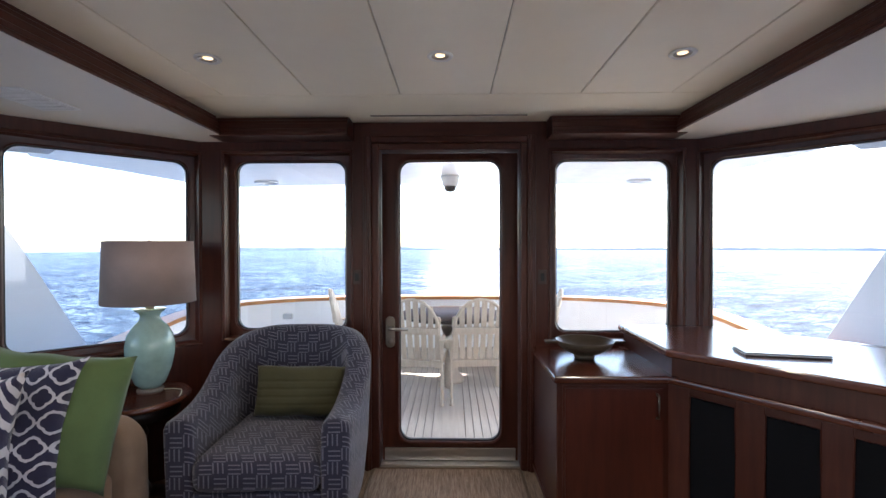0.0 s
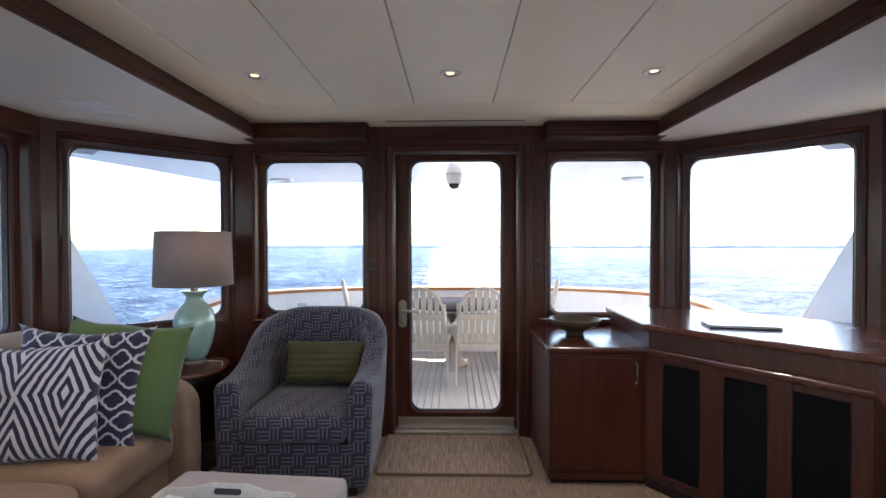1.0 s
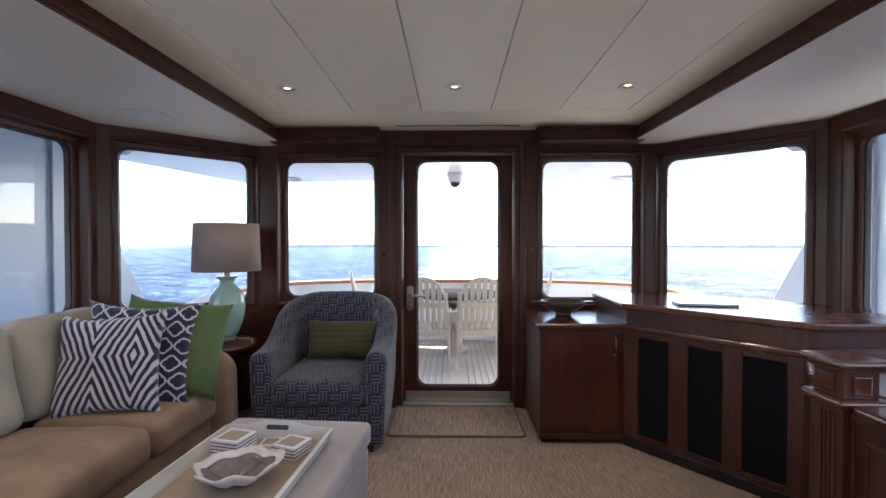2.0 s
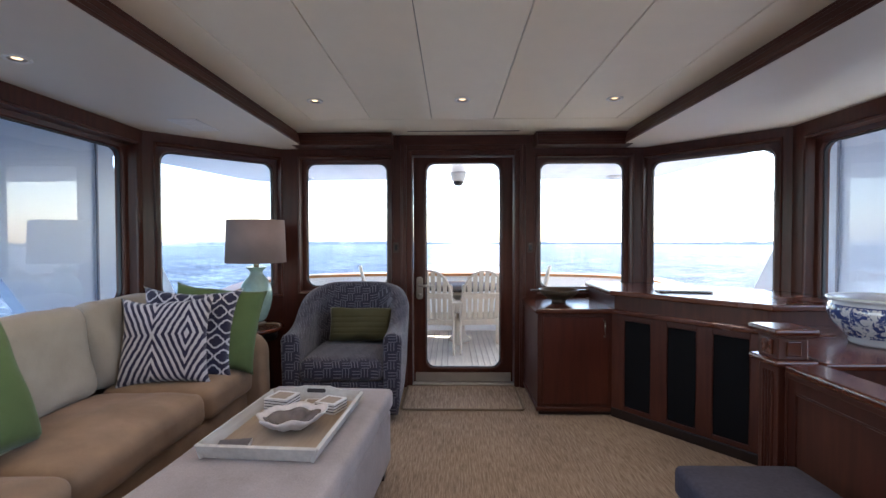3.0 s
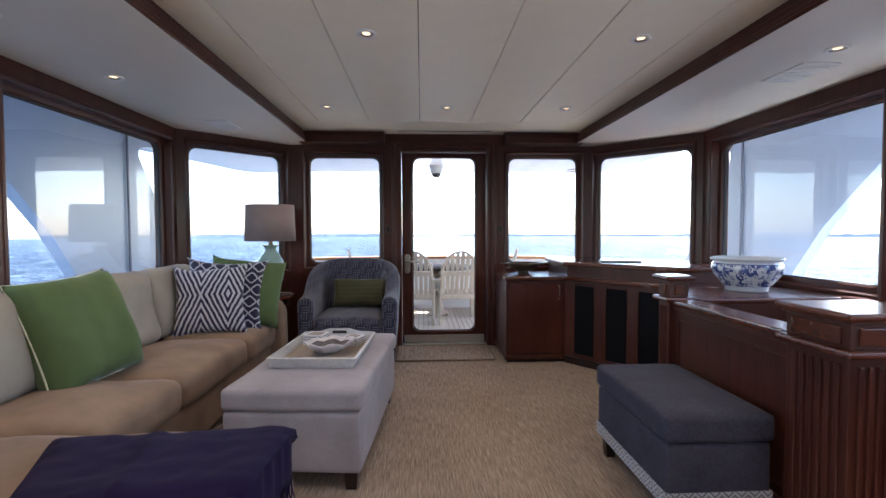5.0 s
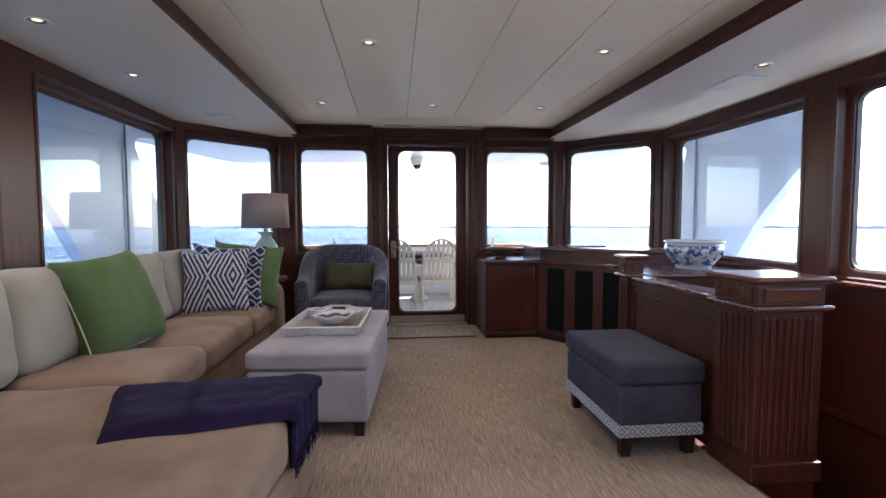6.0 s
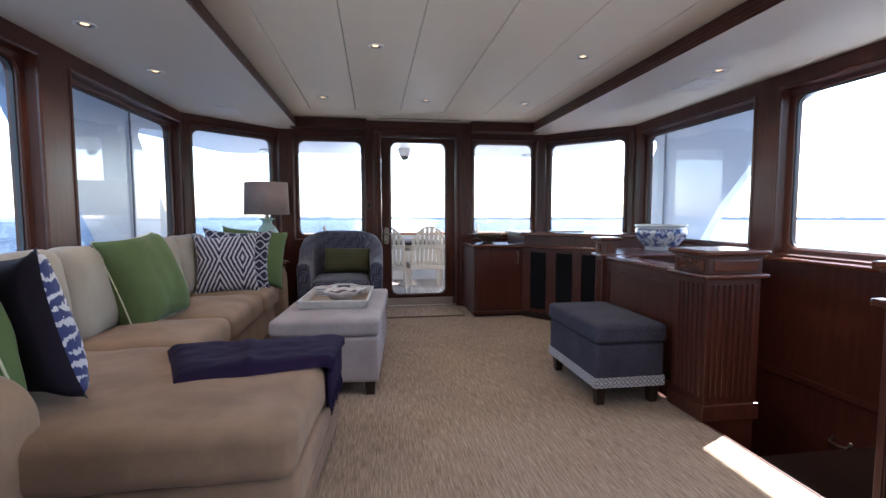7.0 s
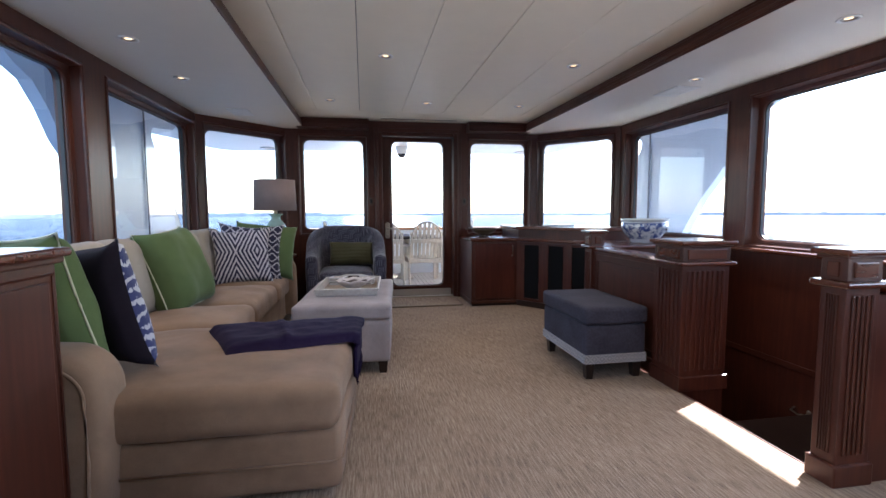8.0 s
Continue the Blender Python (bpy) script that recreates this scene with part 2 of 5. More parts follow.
def rounded(u0, u1, z0, z1, r, k=6):
    """A rectangle with round corners, as a loop of (u, z)."""
    out = []
    for cu, cz, a in ((u1 - r, z1 - r, 0), (u0 + r, z1 - r, 90), (u0 + r, z0 + r, 180), (u1 - r, z0 + r, 270)):
        for i in range(k + 1):
            t = radians(a + 90 * i / k)
            out.append((cu + r * math.cos(t), cz + r * math.sin(t)))
    return out


def cell_loop(u0, u1, z0, z1, k=6):
    return [p for p in ((u1, z1), (u0, z1), (u0, z0), (u1, z0)) for _ in range(k + 1)]


def sweep_loops(loops, m, bm=None, close=False):
    """Joins loops of (u, depth, z), one after another, by bands of faces; m sets them in the world."""
    bm = bm or bmesh.new()
    rings = [[bm.verts.new(m @ Vector(p)) for p in lp] for lp in loops]
    n = len(rings[0])
    pairs = list(zip(rings, rings[1:])) + ([(rings[-1], rings[0])] if close else [])
    for a, b in pairs:
        for i in range(n):
            q = [a[i], a[(i + 1) % n], b[(i + 1) % n], b[i]]
            bm.faces.new(q)
    bmesh.ops.remove_doubles(bm, verts=bm.verts, dist=1e-5)
    bmesh.ops.dissolve_degenerate(bm, edges=bm.edges, dist=1e-5)
    bmesh.ops.recalc_face_normals(bm, faces=bm.faces)
    return bm


def at(loop, d):
    return [(u, d, z) for u, z in loop]


def cushion(w, h, d, puff=0.9, pinch=0.06, nu=26, nv=26, seed=1, wob=0.012, ear=0.0):
    """A filled pillow in the xz plane, thick along y, with pinched corners, a waist to its sides and a thin seam."""
    bm = bmesh.new()
    rows = {}
    for side in (1, -1):
        for i in range(nu + 1):
            for j in range(nv + 1):
                u, v = 2 * i / nu - 1, 2 * j / nv - 1
                edge = i in (0, nu) or j in (0, nv)
                if edge and side == -1:
                    rows[(side, i, j)] = rows[(1, i, j)]
                    continue
                bow_u, bow_v = 1 - pinch * (1 - v * v) * abs(u) ** 3, 1 - pinch * (1 - u * u) * abs(v) ** 3
                t = max(0.0, (1 - u ** 4) * (1 - v ** 4)) ** (0.5 * puff)
                point = 1 + ear * (u * v) ** 6
                p = Vector((u * w / 2 * bow_u * point, side * d / 2 * t, v * h / 2 * bow_v * point))
                q = p * 7 + Vector((seed * 3.1, seed, 0))
                p.y += wob * noise.noise(q) * t * 2
                p.z += wob * noise.noise(q + Vector((9, 0, 0)))
                rows[(side, i, j)] = bm.verts.new(p)
        for i in range(nu):
            for j in range(nv):
                q = [rows[(side, i, j)], rows[(side, i + 1, j)], rows[(side, i + 1, j + 1)], rows[(side, i, j + 1)]]
                bm.faces.new(q if side == -1 else q[::-1])
    return bm


def pad(x0, x1, y0, y1, z0, z1, r=0.05, crown=0.015, seed=0.0, n=14, wob=0.006):
    """A seat cushion: a box with round edges, a crowned top and uneven faces."""
    bm = bmesh.new()
    cx, cy, cz = (x0 + x1) / 2, (y0 + y1) / 2, (z0 + z1) / 2
    hx, hy, hz = (x1 - x0) / 2, (y1 - y0) / 2, (z1 - z0) / 2
    bmesh.ops.create_cube(bm, size=2.0)
    bmesh.ops.subdivide_edges(bm, edges=bm.edges, cuts=n, use_grid_fill=True)
    for v in bm.verts:
        def warp(a, h):
            s = 1 if a >= 0 else -1
            k = abs(a)
            inner = max(h - r, 0.001) / h
            return s * (k / 0.8 * inner if k < 0.8 else inner + (k - 0.8) / 0.2 * (1 - inner)) * h
        p = Vector((warp(v.co.x, hx), warp(v.co.y, hy), warp(v.co.z, hz)))
        core = Vector((max(-hx + r, min(hx - r, p.x)), max(-hy + r, min(hy - r, p.y)), max(-hz + r, min(hz - r, p.z))))
        dlt = p - core
        if dlt.length > 1e-6:
            p = core + dlt.normalized() * r * min(1.0, max(abs(dlt.x), abs(dlt.y), abs(dlt.z)) / r)
        bulge = (1 - (p.x / hx) ** 2) * (1 - (p.y / hy) ** 2)
        if p.z > 0:
            p.z += crown * bulge
        q = (p + Vector((cx, cy, cz))) * 5 + Vector((seed, seed * 2, 0))
        p += Vector((noise.noise(q), noise.noise(q + Vector((5, 1, 0))), noise.noise(q + Vector((0, 7, 3))))) * wob
        v.co = p + Vector((cx, cy, cz))
    return bm


# ---- structure ----
CEIL, SOF, AFT, SIDE, FWD = 2.05, 1.943, 2.875, 2.155, -4.3
CX, BEND = 1.467, 2.187          # the corners of the slanted bays


GAP, GD = 0.042, 0.085      # margin of flat wood round a pane, and how deep the pane lies


def wall_run(name, m, length, windows, z0, z1, label, mat, thick=0.125):
    """A panelled wall along its local x with window holes; the inside face is local y = 0, the outside y = thick."""
    bm = bmesh.new()
    cuts = [0.0]
    for u0, u1, a, b, r in windows:
        c0, c1 = u0 - GAP - 0.001, u1 + GAP + 0.001
        if c0 > cuts[-1] + 1e-4:
            box(bm, cuts[-1], c0, 0, thick, z0, z1, m=m)
        box(bm, c0, c1, 0, thick, z0, a - GAP, m=m)
        box(bm, c0, c1, 0, thick, b + GAP, z1, m=m)
        cuts.append(c1)
    if cuts[-1] < length - 1e-4:
        box(bm, cuts[-1], length, 0, thick, z0, z1, m=m)
    out = (m.to_3x3() @ Vector((0, 1, 0))).normalized()
    bm.normal_update()
    for f in bm.faces:
        f.material_index = 1 if f.normal.dot(out) > 0.9 else 0     # painted outside
    return setting(name, bm, [mat, GELCOAT], label, "wall")


def casing(w, m, u0, u1, a, b, r):
    """Bead, reveal, frame, gasket and pane of one window, as parts of w."""
    g = GAP
    o1, o2, o3 = cell_loop(u0 - g - 0.016, u1 + g + 0.016, a - g - 0.016, b + g + 0.016), cell_loop(u0 - g - 0.008, u1 + g + 0.008, a - g - 0.008, b + g + 0.008), cell_loop(u0 - g + 0.003, u1 + g - 0.003, a - g + 0.003, b + g - 0.003)
    part("casing", sweep_loops([at(o1, 0.002), at(o1, -0.004), at(o2, -0.011), at(o3, -0.006), at(o3, 0.006)], m), MAHOGANY_X, w, "slim rounded mahogany bead")
    q = cell_loop(u0 - g + 0.0005, u1 + g - 0.0005, a - g + 0.0005, b + g - 0.0005)
    q2 = cell_loop(u0 - g + 0.010, u1 + g - 0.010, a - g + 0.010, b + g - 0.010)
    f_in, f_mid = rounded(u0, u1, a, b, r), rounded(u0 - 0.007, u1 + 0.007, a - 0.007, b + 0.007, r + 0.005)
    part("window_frame", sweep_loops([at(q, GD + 0.03), at(q, 0.006), at(q2, GD - 0.034), at(f_mid, GD - 0.030), at(f_in, GD - 0.020), at(f_in, GD + 0.03)], m, close=True), MAHOGANY, w, "deep varnished mahogany window reveal")
    g_in = rounded(u0 + 0.006, u1 - 0.006, a + 0.006, b - 0.006, r)
    part("gasket", sweep_loops([at(f_in, GD - 0.008), at(g_in, GD - 0.008), at(g_in, GD + 0.012), at(f_in, GD + 0.012)], m, close=True), RUBBER, w, "black rubber gasket")
    bm = bmesh.new()
    lo = [bm.verts.new(m @ Vector(p)) for p in at(g_in, GD)]
    bm.faces.new(lo)
    pane = part("pane", bm, GLASS, w, "clear window glass")
    pane.visible_shadow = False


def window(name, m, u0, u1, a, b, r, label):
    w = thing(name, Matrix.Identity(4), label, "window", "saloon windows", "structure")
    casing(w, m, u0, u1, a, b, r)
    return w


def wall_pose(x0, y0, x1, y1):
    return pose(x0, y0, 0, 0, 0, math.degrees(math.atan2(y1 - y0, x1 - x0))), math.hypot(x1 - x0, y1 - y0)


WT, WB, WR = 1.835, 0.815, 0.065
TOPW = 2.16
# aft bulkhead, either side of the door
DL, DR = -0.445, 0.475
m_al, _ = wall_pose(-CX, AFT, DL, AFT)
wall_run("wall_aft", m_al, DL + CX, [(CX - 1.28, CX - 0.612, WB, WT, WR)], 0, TOPW, "dark mahogany panelled aft bulkhead beside the door", MAHOGANY)
window("window_1", m_al, CX - 1.28, CX - 0.612, WB, WT, WR, "rounded aft window in dark mahogany casing")
m_ar, _ = wall_pose(DR, AFT, CX, AFT)
wall_run("wall_aft_starboard", m_ar, CX - DR, [(0.655 - DR, 1.335 - DR, WB - 0.01, WT, WR)], 0, TOPW, "dark mahogany panelled aft bulkhead above the cabinet", MAHOGANY)
window("window_2", m_ar, 0.655 - DR, 1.335 - DR, WB - 0.01, WT, WR, "rounded aft window in dark mahogany casing")
bm = box_bm(DL, DR, AFT, AFT + 0.125, 1.925, TOPW)
setting("wall_over_door", bm, MAHOGANY_X, "mahogany panel over the aft door", "wall")
# slanted bays
m_d, ld = wall_pose(-SIDE, BEND, -CX, AFT)
wall_run("wall_bay_port", m_d, ld, [(0.122, 0.926, WB - 0.02, 1.825, WR)], 0, TOPW, "dark mahogany slanted corner bay wall", MAHOGANY)
window("window_3", m_d, 0.122, 0.926, WB - 0.02, 1.825, WR, "rounded corner window behind the table lamp")
m_c, lc = wall_pose(CX, AFT, SIDE, BEND)
wall_run("wall_bay_starboard", m_c, lc, [(0.044, 0.864, WB - 0.02, 1.825, WR)], 0, TOPW, "dark mahogany slanted corner bay wall", MAHOGANY)
window("window_4", m_c, 0.044, 0.864, WB - 0.02, 1.825, WR, "rounded corner window above the bar counter")
# long side walls
m_p, lp = wall_pose(-SIDE, FWD, -SIDE, BEND)
# the last opening of each side is unseen, widened for more daylight
PW = [(0.70, 2.085), (-1.15, 0.35), (-4.0, -1.6)]
SW = [(0.705, 2.03), (-1.15, 0.405), (-4.0, -1.6)]
wall_run("wall_port", m_p, lp, [(a - FWD, b - FWD, WB, 1.80, WR) for a, b in reversed(PW)], 0, TOPW, "dark mahogany side wall behind the sofa", MAHOGANY)
for i, (a, b) in enumerate(PW):
    window("window_%d" % (5 + i), m_p, a - FWD, b - FWD, WB, 1.80, WR, "large side window in mahogany casing behind the sofa")
m_s, ls = wall_pose(SIDE, BEND, SIDE, FWD)
wall_run("wall_starboard", m_s, ls, [(BEND - b, BEND - a, WB, 1.80, WR) for a, b in SW], -1.3, TOPW, "dark mahogany side wall beside the stairwell", MAHOGANY)
for i, (a, b) in enumerate(SW):
    window("window_%d" % (8 + i), m_s, BEND - b, BEND - a, WB, 1.80, WR, "large side window in mahogany casing above the stairwell")
setting("wall_forward", box_bm(-SIDE - 0.125, SIDE + 0.125, FWD - 0.1, FWD, -1.3, TOPW), MAHOGANY, "plain mahogany forward bulkhead", "wall")
# corner posts between the wall runs
bm = bmesh.new()
for sx in (-1, 1):
    bm2 = prism([(sx * CX, AFT + 0.0), (sx * (CX - 0.0), AFT + 0.125), (sx * (CX + 0.0884), AFT + 0.0884)], 0, TOPW)
    me = bpy.data.meshes.new("tmp")
    bm2.to_mesh(me)
    bm.from_mesh(me)
    bm2.free()
    bpy.data.meshes.remove(me)
    bm2 = prism([(sx * SIDE, BEND), (sx * (SIDE + 0.0884), BEND + 0.0884), (sx * (SIDE + 0.125), BEND)], 0, TOPW)
    me = bpy.data.meshes.new("tmp")
    bm2.to_mesh(me)
    bm.from_mesh(me)
    bm2.free()
    bpy.data.meshes.remove(me)
setting("trim_corner", bm, MAHOGANY, "dark mahogany corner posts", "trim")

# floor with the stairwell opening, stairs below
SX, SY0, SY1 = 1.13, -1.065, 0.82
bm = bmesh.new()
box(bm, -2.3, SX, FWD, 3.05, -0.06, 0)
box(bm, SX, 2.3, FWD, SY0, -0.06, 0)
box(bm, SX, 2.3, SY1, 3.05, -0.06, 0)
setting("floor", bm, CARPET, "beige ribbed sisal-look carpet over the whole saloon", "floor")
setting("floor_stairwell", box_bm(SX, 2.18, SY0, SY1 + 0.4, -1.3, -1.2), CARPET, "dark carpeted floor at the foot of the stairs", "floor")
st = thing("staircase", pose(0, 0, 0), "dark mahogany steps leading below deck", "stairs")
for i in range(5):
    z = -0.2 * (i + 1)
    y0 = SY0 if i == 0 else -0.25 + 0.24 * (i - 1)
    y1 = -0.25 if i == 0 else y0 + 0.26
    part("tread", box_bm(SX + 0.02, 2.153, y0, y1, z - 0.03, z, 0.006), DARKWOOD, st)
    part("riser", box_bm(SX + 0.02, 2.153, y1 - 0.02, y1 - 0.002, z - 0.2, z - 0.03), MAHOGANY_X, st)
bm = bmesh.new()
box(bm, SX - 0.02, SX, SY0, SY1, -1.3, -0.061)
box(bm, SX, 2.18, SY0 - 0.02, SY0, -1.3, -0.061)
setting("wall_stairwell", bm, MAHOGANY, "dark mahogany lining of the stairwell", "wall")
setting("trim_nosing", box_bm(SX - 0.006, SX + 0.008, SY0, -0.255, -0.05, 0.002, 0.003), MAHOGANY_Y, "mahogany stair edge nosing", "trim")

# ceiling: cream panels with dark joints between wooden beams, lower soffits outside them
BX = 1.287
bm = box_bm(-BX - 0.06, BX + 0.06, FWD, AFT, CEIL + 0.012, CEIL + 0.06)
setting("ceiling_backing", bm, GROOVE, "dark joint backing above the ceiling panels", "ceiling")
bm = bmesh.new()
xs = [-BX - 0.02, -1.07, -0.643, -0.216, 0.216, 0.643, 1.07, BX + 0.02]
ys = [FWD, -2.0, 2.37]
g = 0.002
for y0, y1 in zip(ys, ys[1:]):
    for x0, x1 in zip(xs, xs[1:]):
        box(bm, x0 + g, x1 - g, y0 + g, y1 - g, CEIL, CEIL + 0.02, 0.003, seg=1)
box(bm, -BX - 0.02, BX + 0.02, 2.37 + g, AFT, CEIL, CEIL + 0.02, 0.003, seg=1)
setting("ceiling", bm, CREAM, "cream upholstered ceiling panels with fine joints", "ceiling")
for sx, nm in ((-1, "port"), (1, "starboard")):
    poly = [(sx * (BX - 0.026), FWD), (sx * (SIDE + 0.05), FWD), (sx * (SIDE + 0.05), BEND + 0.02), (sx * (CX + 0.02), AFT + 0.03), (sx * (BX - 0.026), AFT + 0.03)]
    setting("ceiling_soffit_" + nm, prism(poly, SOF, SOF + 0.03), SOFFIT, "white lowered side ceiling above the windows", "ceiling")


def crown(length):
    """A stepped wooden cornice, along x from 0, its face towards -y and its foot at z = 0."""
    prof = [(0.0, 0.0), (-0.056, 0.0), (-0.060, 0.005), (-0.060, 0.014), (-0.055, 0.020), (-0.055, 0.036), (-0.050, 0.041), (-0.048, 0.066), (-0.043, 0.072), (-0.041, 0.086), (-0.034, 0.091), (-0.033, 0.104), (0.0, 0.104)]
    bm = bmesh.new()
    a = [bm.verts.new((0, y, z)) for y, z in prof]
    b = [bm.verts.new((length, y, z)) for y, z in prof]
    k = len(prof)
    for i in range(k):
        bm.faces.new((a[i], a[(i + 1) % k], b[(i + 1) % k], b[i]))
    bm.faces.new(a)
    bm.faces.new(b[::-1])
    bmesh.ops.recalc_face_normals(bm, faces=bm.faces)
    return bm


for sx, nm in ((-1, "port"), (1, "starboard")):
    bm = crown(AFT - 0.165 - FWD)
    m = pose(-BX - 0.028, FWD, SOF + 0.002, 0, 0, 90)
    if sx > 0:
        m = pose(BX + 0.028, AFT - 0.165, SOF + 0.002, 0, 0, -90)
    bmesh.ops.transform(bm, matrix=m, verts=bm.verts)
    setting("trim_beam_" + nm, bm, MAHOGANY_Y, "stepped mahogany ceiling cornice along the room", "trim")
for x0, x1, nm in ((-BX - 0.03, -0.549, "port"), (0.585, BX + 0.03, "starboard")):
    bm = crown(x1 - x0)
    bmesh.ops.transform(bm, matrix=pose(x0, 2.762, SOF - 0.004), verts=bm.verts)
    box(bm, x0, x1, 2.762, AFT + 0.001, SOF - 0.004, CEIL)
    setting("trim_pelmet_" + nm, bm, MAHOGANY_X, "stepped mahogany pelmet above the aft window", "trim")
setting("trim_air_slot", box_bm(-0.42, 0.45, 2.72, 2.735, CEIL - 0.004, CEIL + 0.002), GROOVE, "thin dark air slot above the door", "trim")

# aft door
DX0, DX1, DTOP = -0.395, 0.430, 1.885
bm = bmesh.new()
for x0, x1 in ((DL, DX0 - 0.003), (DX1 + 0.003, DR)):
    box(bm, x0, x1, AFT - 0.012, AFT + 0.125, 0.0, DTOP + 0.04, 0.008)
box(bm, DX0 - 0.003, DX1 + 0.003, AFT - 0.012, AFT + 0.125, DTOP + 0.003, DTOP + 0.04, 0.006)
setting("trim_door", bm, MAHOGANY, "mahogany door jambs and head", "trim")
bm = bmesh.new()
for x0, x1 in ((DL - 0.045, DL + 0.002), (DR - 0.002, DR + 0.045)):
    box(bm, x0, x1, AFT - 0.024, AFT + 0.002, 0.0, DTOP + 0.085, 0.008)
    box(bm, x0 + 0.014, x1 - 0.014, AFT - 0.032, AFT - 0.02, 0.0, DTOP + 0.085, 0.005)
box(bm, DL + 0.002, DR - 0.002, AFT - 0.022, AFT + 0.002, DTOP + 0.042, DTOP + 0.083, 0.008)
setting("trim_door_architrave", bm, MAHOGANY, "moulded mahogany architrave round the door", "trim")
door = thing("door_1", pose(0, 0, 0), "closed mahogany aft door with tall rounded glass", "door", kind="structure")
m_door = pose(DX0, 2.965, 0)
gu0, gu1, gz0, gz1, gr = -0.290 - DX0, 0.327 - DX0, 0.130, 1.842, 0.07
W = DX1 - DX0
outer, inner = cell_loop(0, W, 0.012, DTOP), rounded(gu0 - 0.006, gu1 + 0.006, gz0 - 0.006, gz1 + 0.006, gr + 0.004)
part("door_leaf", sweep_loops([at(outer, 0.002), at(inner, 0), at(inner, 0.045), at(outer, 0.043)], m_door, close=True), MAHOGANY, door, "dark mahogany door frame")
f1, f2 = rounded(gu0 - 0.026, gu1 + 0.026, gz0 - 0.026, gz1 + 0.026, gr + 0.02), rounded(gu0, gu1, gz0, gz1, gr)
part("glazing_bead", sweep_loops([at(f1, 0.0005), at(f1, -0.006), at(inner, -0.012), at(f2, -0.004), at(f2, 0.02)], m_door), MAHOGANY, door, "rounded wooden glazing bead")
f3 = rounded(gu0 + 0.006, gu1 - 0.006, gz0 + 0.006, gz1 - 0.006, gr)
part("gasket", sweep_loops([at(f2, 0.012), at(f3, 0.012), at(f3, 0.035), at(f2, 0.035)], m_door, close=True), RUBBER, door)
bm = bmesh.new()
bm.faces.new([bm.verts.new(m_door @ Vector(p)) for p in at(f3, 0.022)])
pane = part("pane", bm, GLASS, door, "clear door glass")
pane.visible_shadow = False
part("kick_plate", box_bm(DX0 + 0.015, DX1 - 0.015, 2.958, 2.9665, 0.018, 0.092, 0.002), STEEL, door, "brushed steel kick plate")
bm = prism(rounded(-0.028, 0.028, -0.095, 0.095, 0.026), 0, 0.012, bevel=0.004)
bmesh.ops.transform(bm, matrix=pose(-0.345, 2.964, 0.80, 90, 0, 0), verts=bm.verts)
handle = part("lock_plate", bm, BRASS, door, "long nickel lock plate")
part("lever", tube([(-0.345, 2.955, 0.825), (-0.345, 2.915, 0.825), (-0.325, 2.905, 0.825), (-0.23, 2.905, 0.822)], [0.011, 0.011, 0.011, 0.008]), BRASS, handle, "nickel lever handle", True)
part("thumb_turn", lathe([(0.014, 0), (0.014, 0.012), (0.006, 0.02)], 16, m=pose(-0.345, 2.953, 0.745, 90, 0, 0)), BRASS, handle)
setting("trim_threshold", box_bm(DL, DR, 2.90, 3.05, -0.002, 0.014, 0.004), STEEL, "metal door threshold", "trim")


def light_switch(x, z):
    s = thing("light_switch", pose(x, AFT, z), "dark brown light switch on the bulkhead", "switch", "wall switches")
    part("cover_plate", box_bm(-0.024, 0.024, -0.007, 0, -0.042, 0.042, 0.003), SWITCH, s)
    part("rocker", box_bm(-0.011, 0.011, -0.012, -0.006, -0.022, 0.022, 0.002), PLASTIC_D, s)


light_switch(-0.53, 1.14)
light_switch(0.56, 1.14)

# ---- outside ----
sea = bmesh.new()
NR, NA = 230, 760
ring_prev = None
for i in range(NR + 1):
    r = 2.4 * (340 / 2.4) ** (i / NR)
    ring = []
    for j in range(NA + 1):
        a = 2 * math.pi * j / NA
        x, y = r * math.cos(a), r * math.sin(a)
        h = 0.0
        if r < 300:
            h = 0.18 * noise.noise((x * 0.22, y * 0.34, 0.3)) + 0.18 * (0.5 - abs(noise.noise((x * 0.75 + 3, y * 1.05, 1.7)))) + 0.10 * noise.noise((x * 1.9, y * 2.4, 4.1))
            h *= min(1.0, (300 - r) / 200)
        ring.append(sea.verts.new((x, y, -2.6 + h)))
    if ring_prev:
        for j in range(NA):
            sea.faces.new((ring_prev[j], ring[j], ring[j + 1], ring_prev[j + 1]))
    ring_prev = ring
for f in sea.faces:
    f.smooth = True
setting("water", sea, SEA, "choppy blue sea with sun glitter and painted wave shading reaching the far shore", "sea")
# distance haze is put into the shore's pale bluish colour
SHORE = plain("haze_tinted_shore", (0.36, 0.39, 0.45), 0.9, vary=0.22, scale=0.25)
bm = bmesh.new()
rng = random.Random(4)
for a0, a1, h0, h1 in ((95, 150, 1.6, 3.2), (150, 215, 3.0, 5.6), (28, 60, 1.2, 2.8), (-20, 28, 1.6, 3.8), (60, 95, 1.0, 2.2)):
    n = int((a1 - a0) * 5)
    prev = None
    for i in range(n + 1):
        t = radians(a0 + (a1 - a0) * i / n)
        h = h0 + (h1 - h0) * (0.5 + 0.5 * noise.noise((t * 90, 1.3, 0))) * rng.uniform(0.75, 1.0)
        p = (336 * math.cos(t), 336 * math.sin(t))
        row = (bm.verts.new((*p, -2.7)), bm.verts.new((*p, -2.6 + h)))
        if prev:
            bm.faces.new((prev[0], row[0], row[1], prev[1]))
        prev = row
setting("backdrop", bm, SHORE, "low wooded shoreline far across the water, haze painted in its colour", "shoreline")

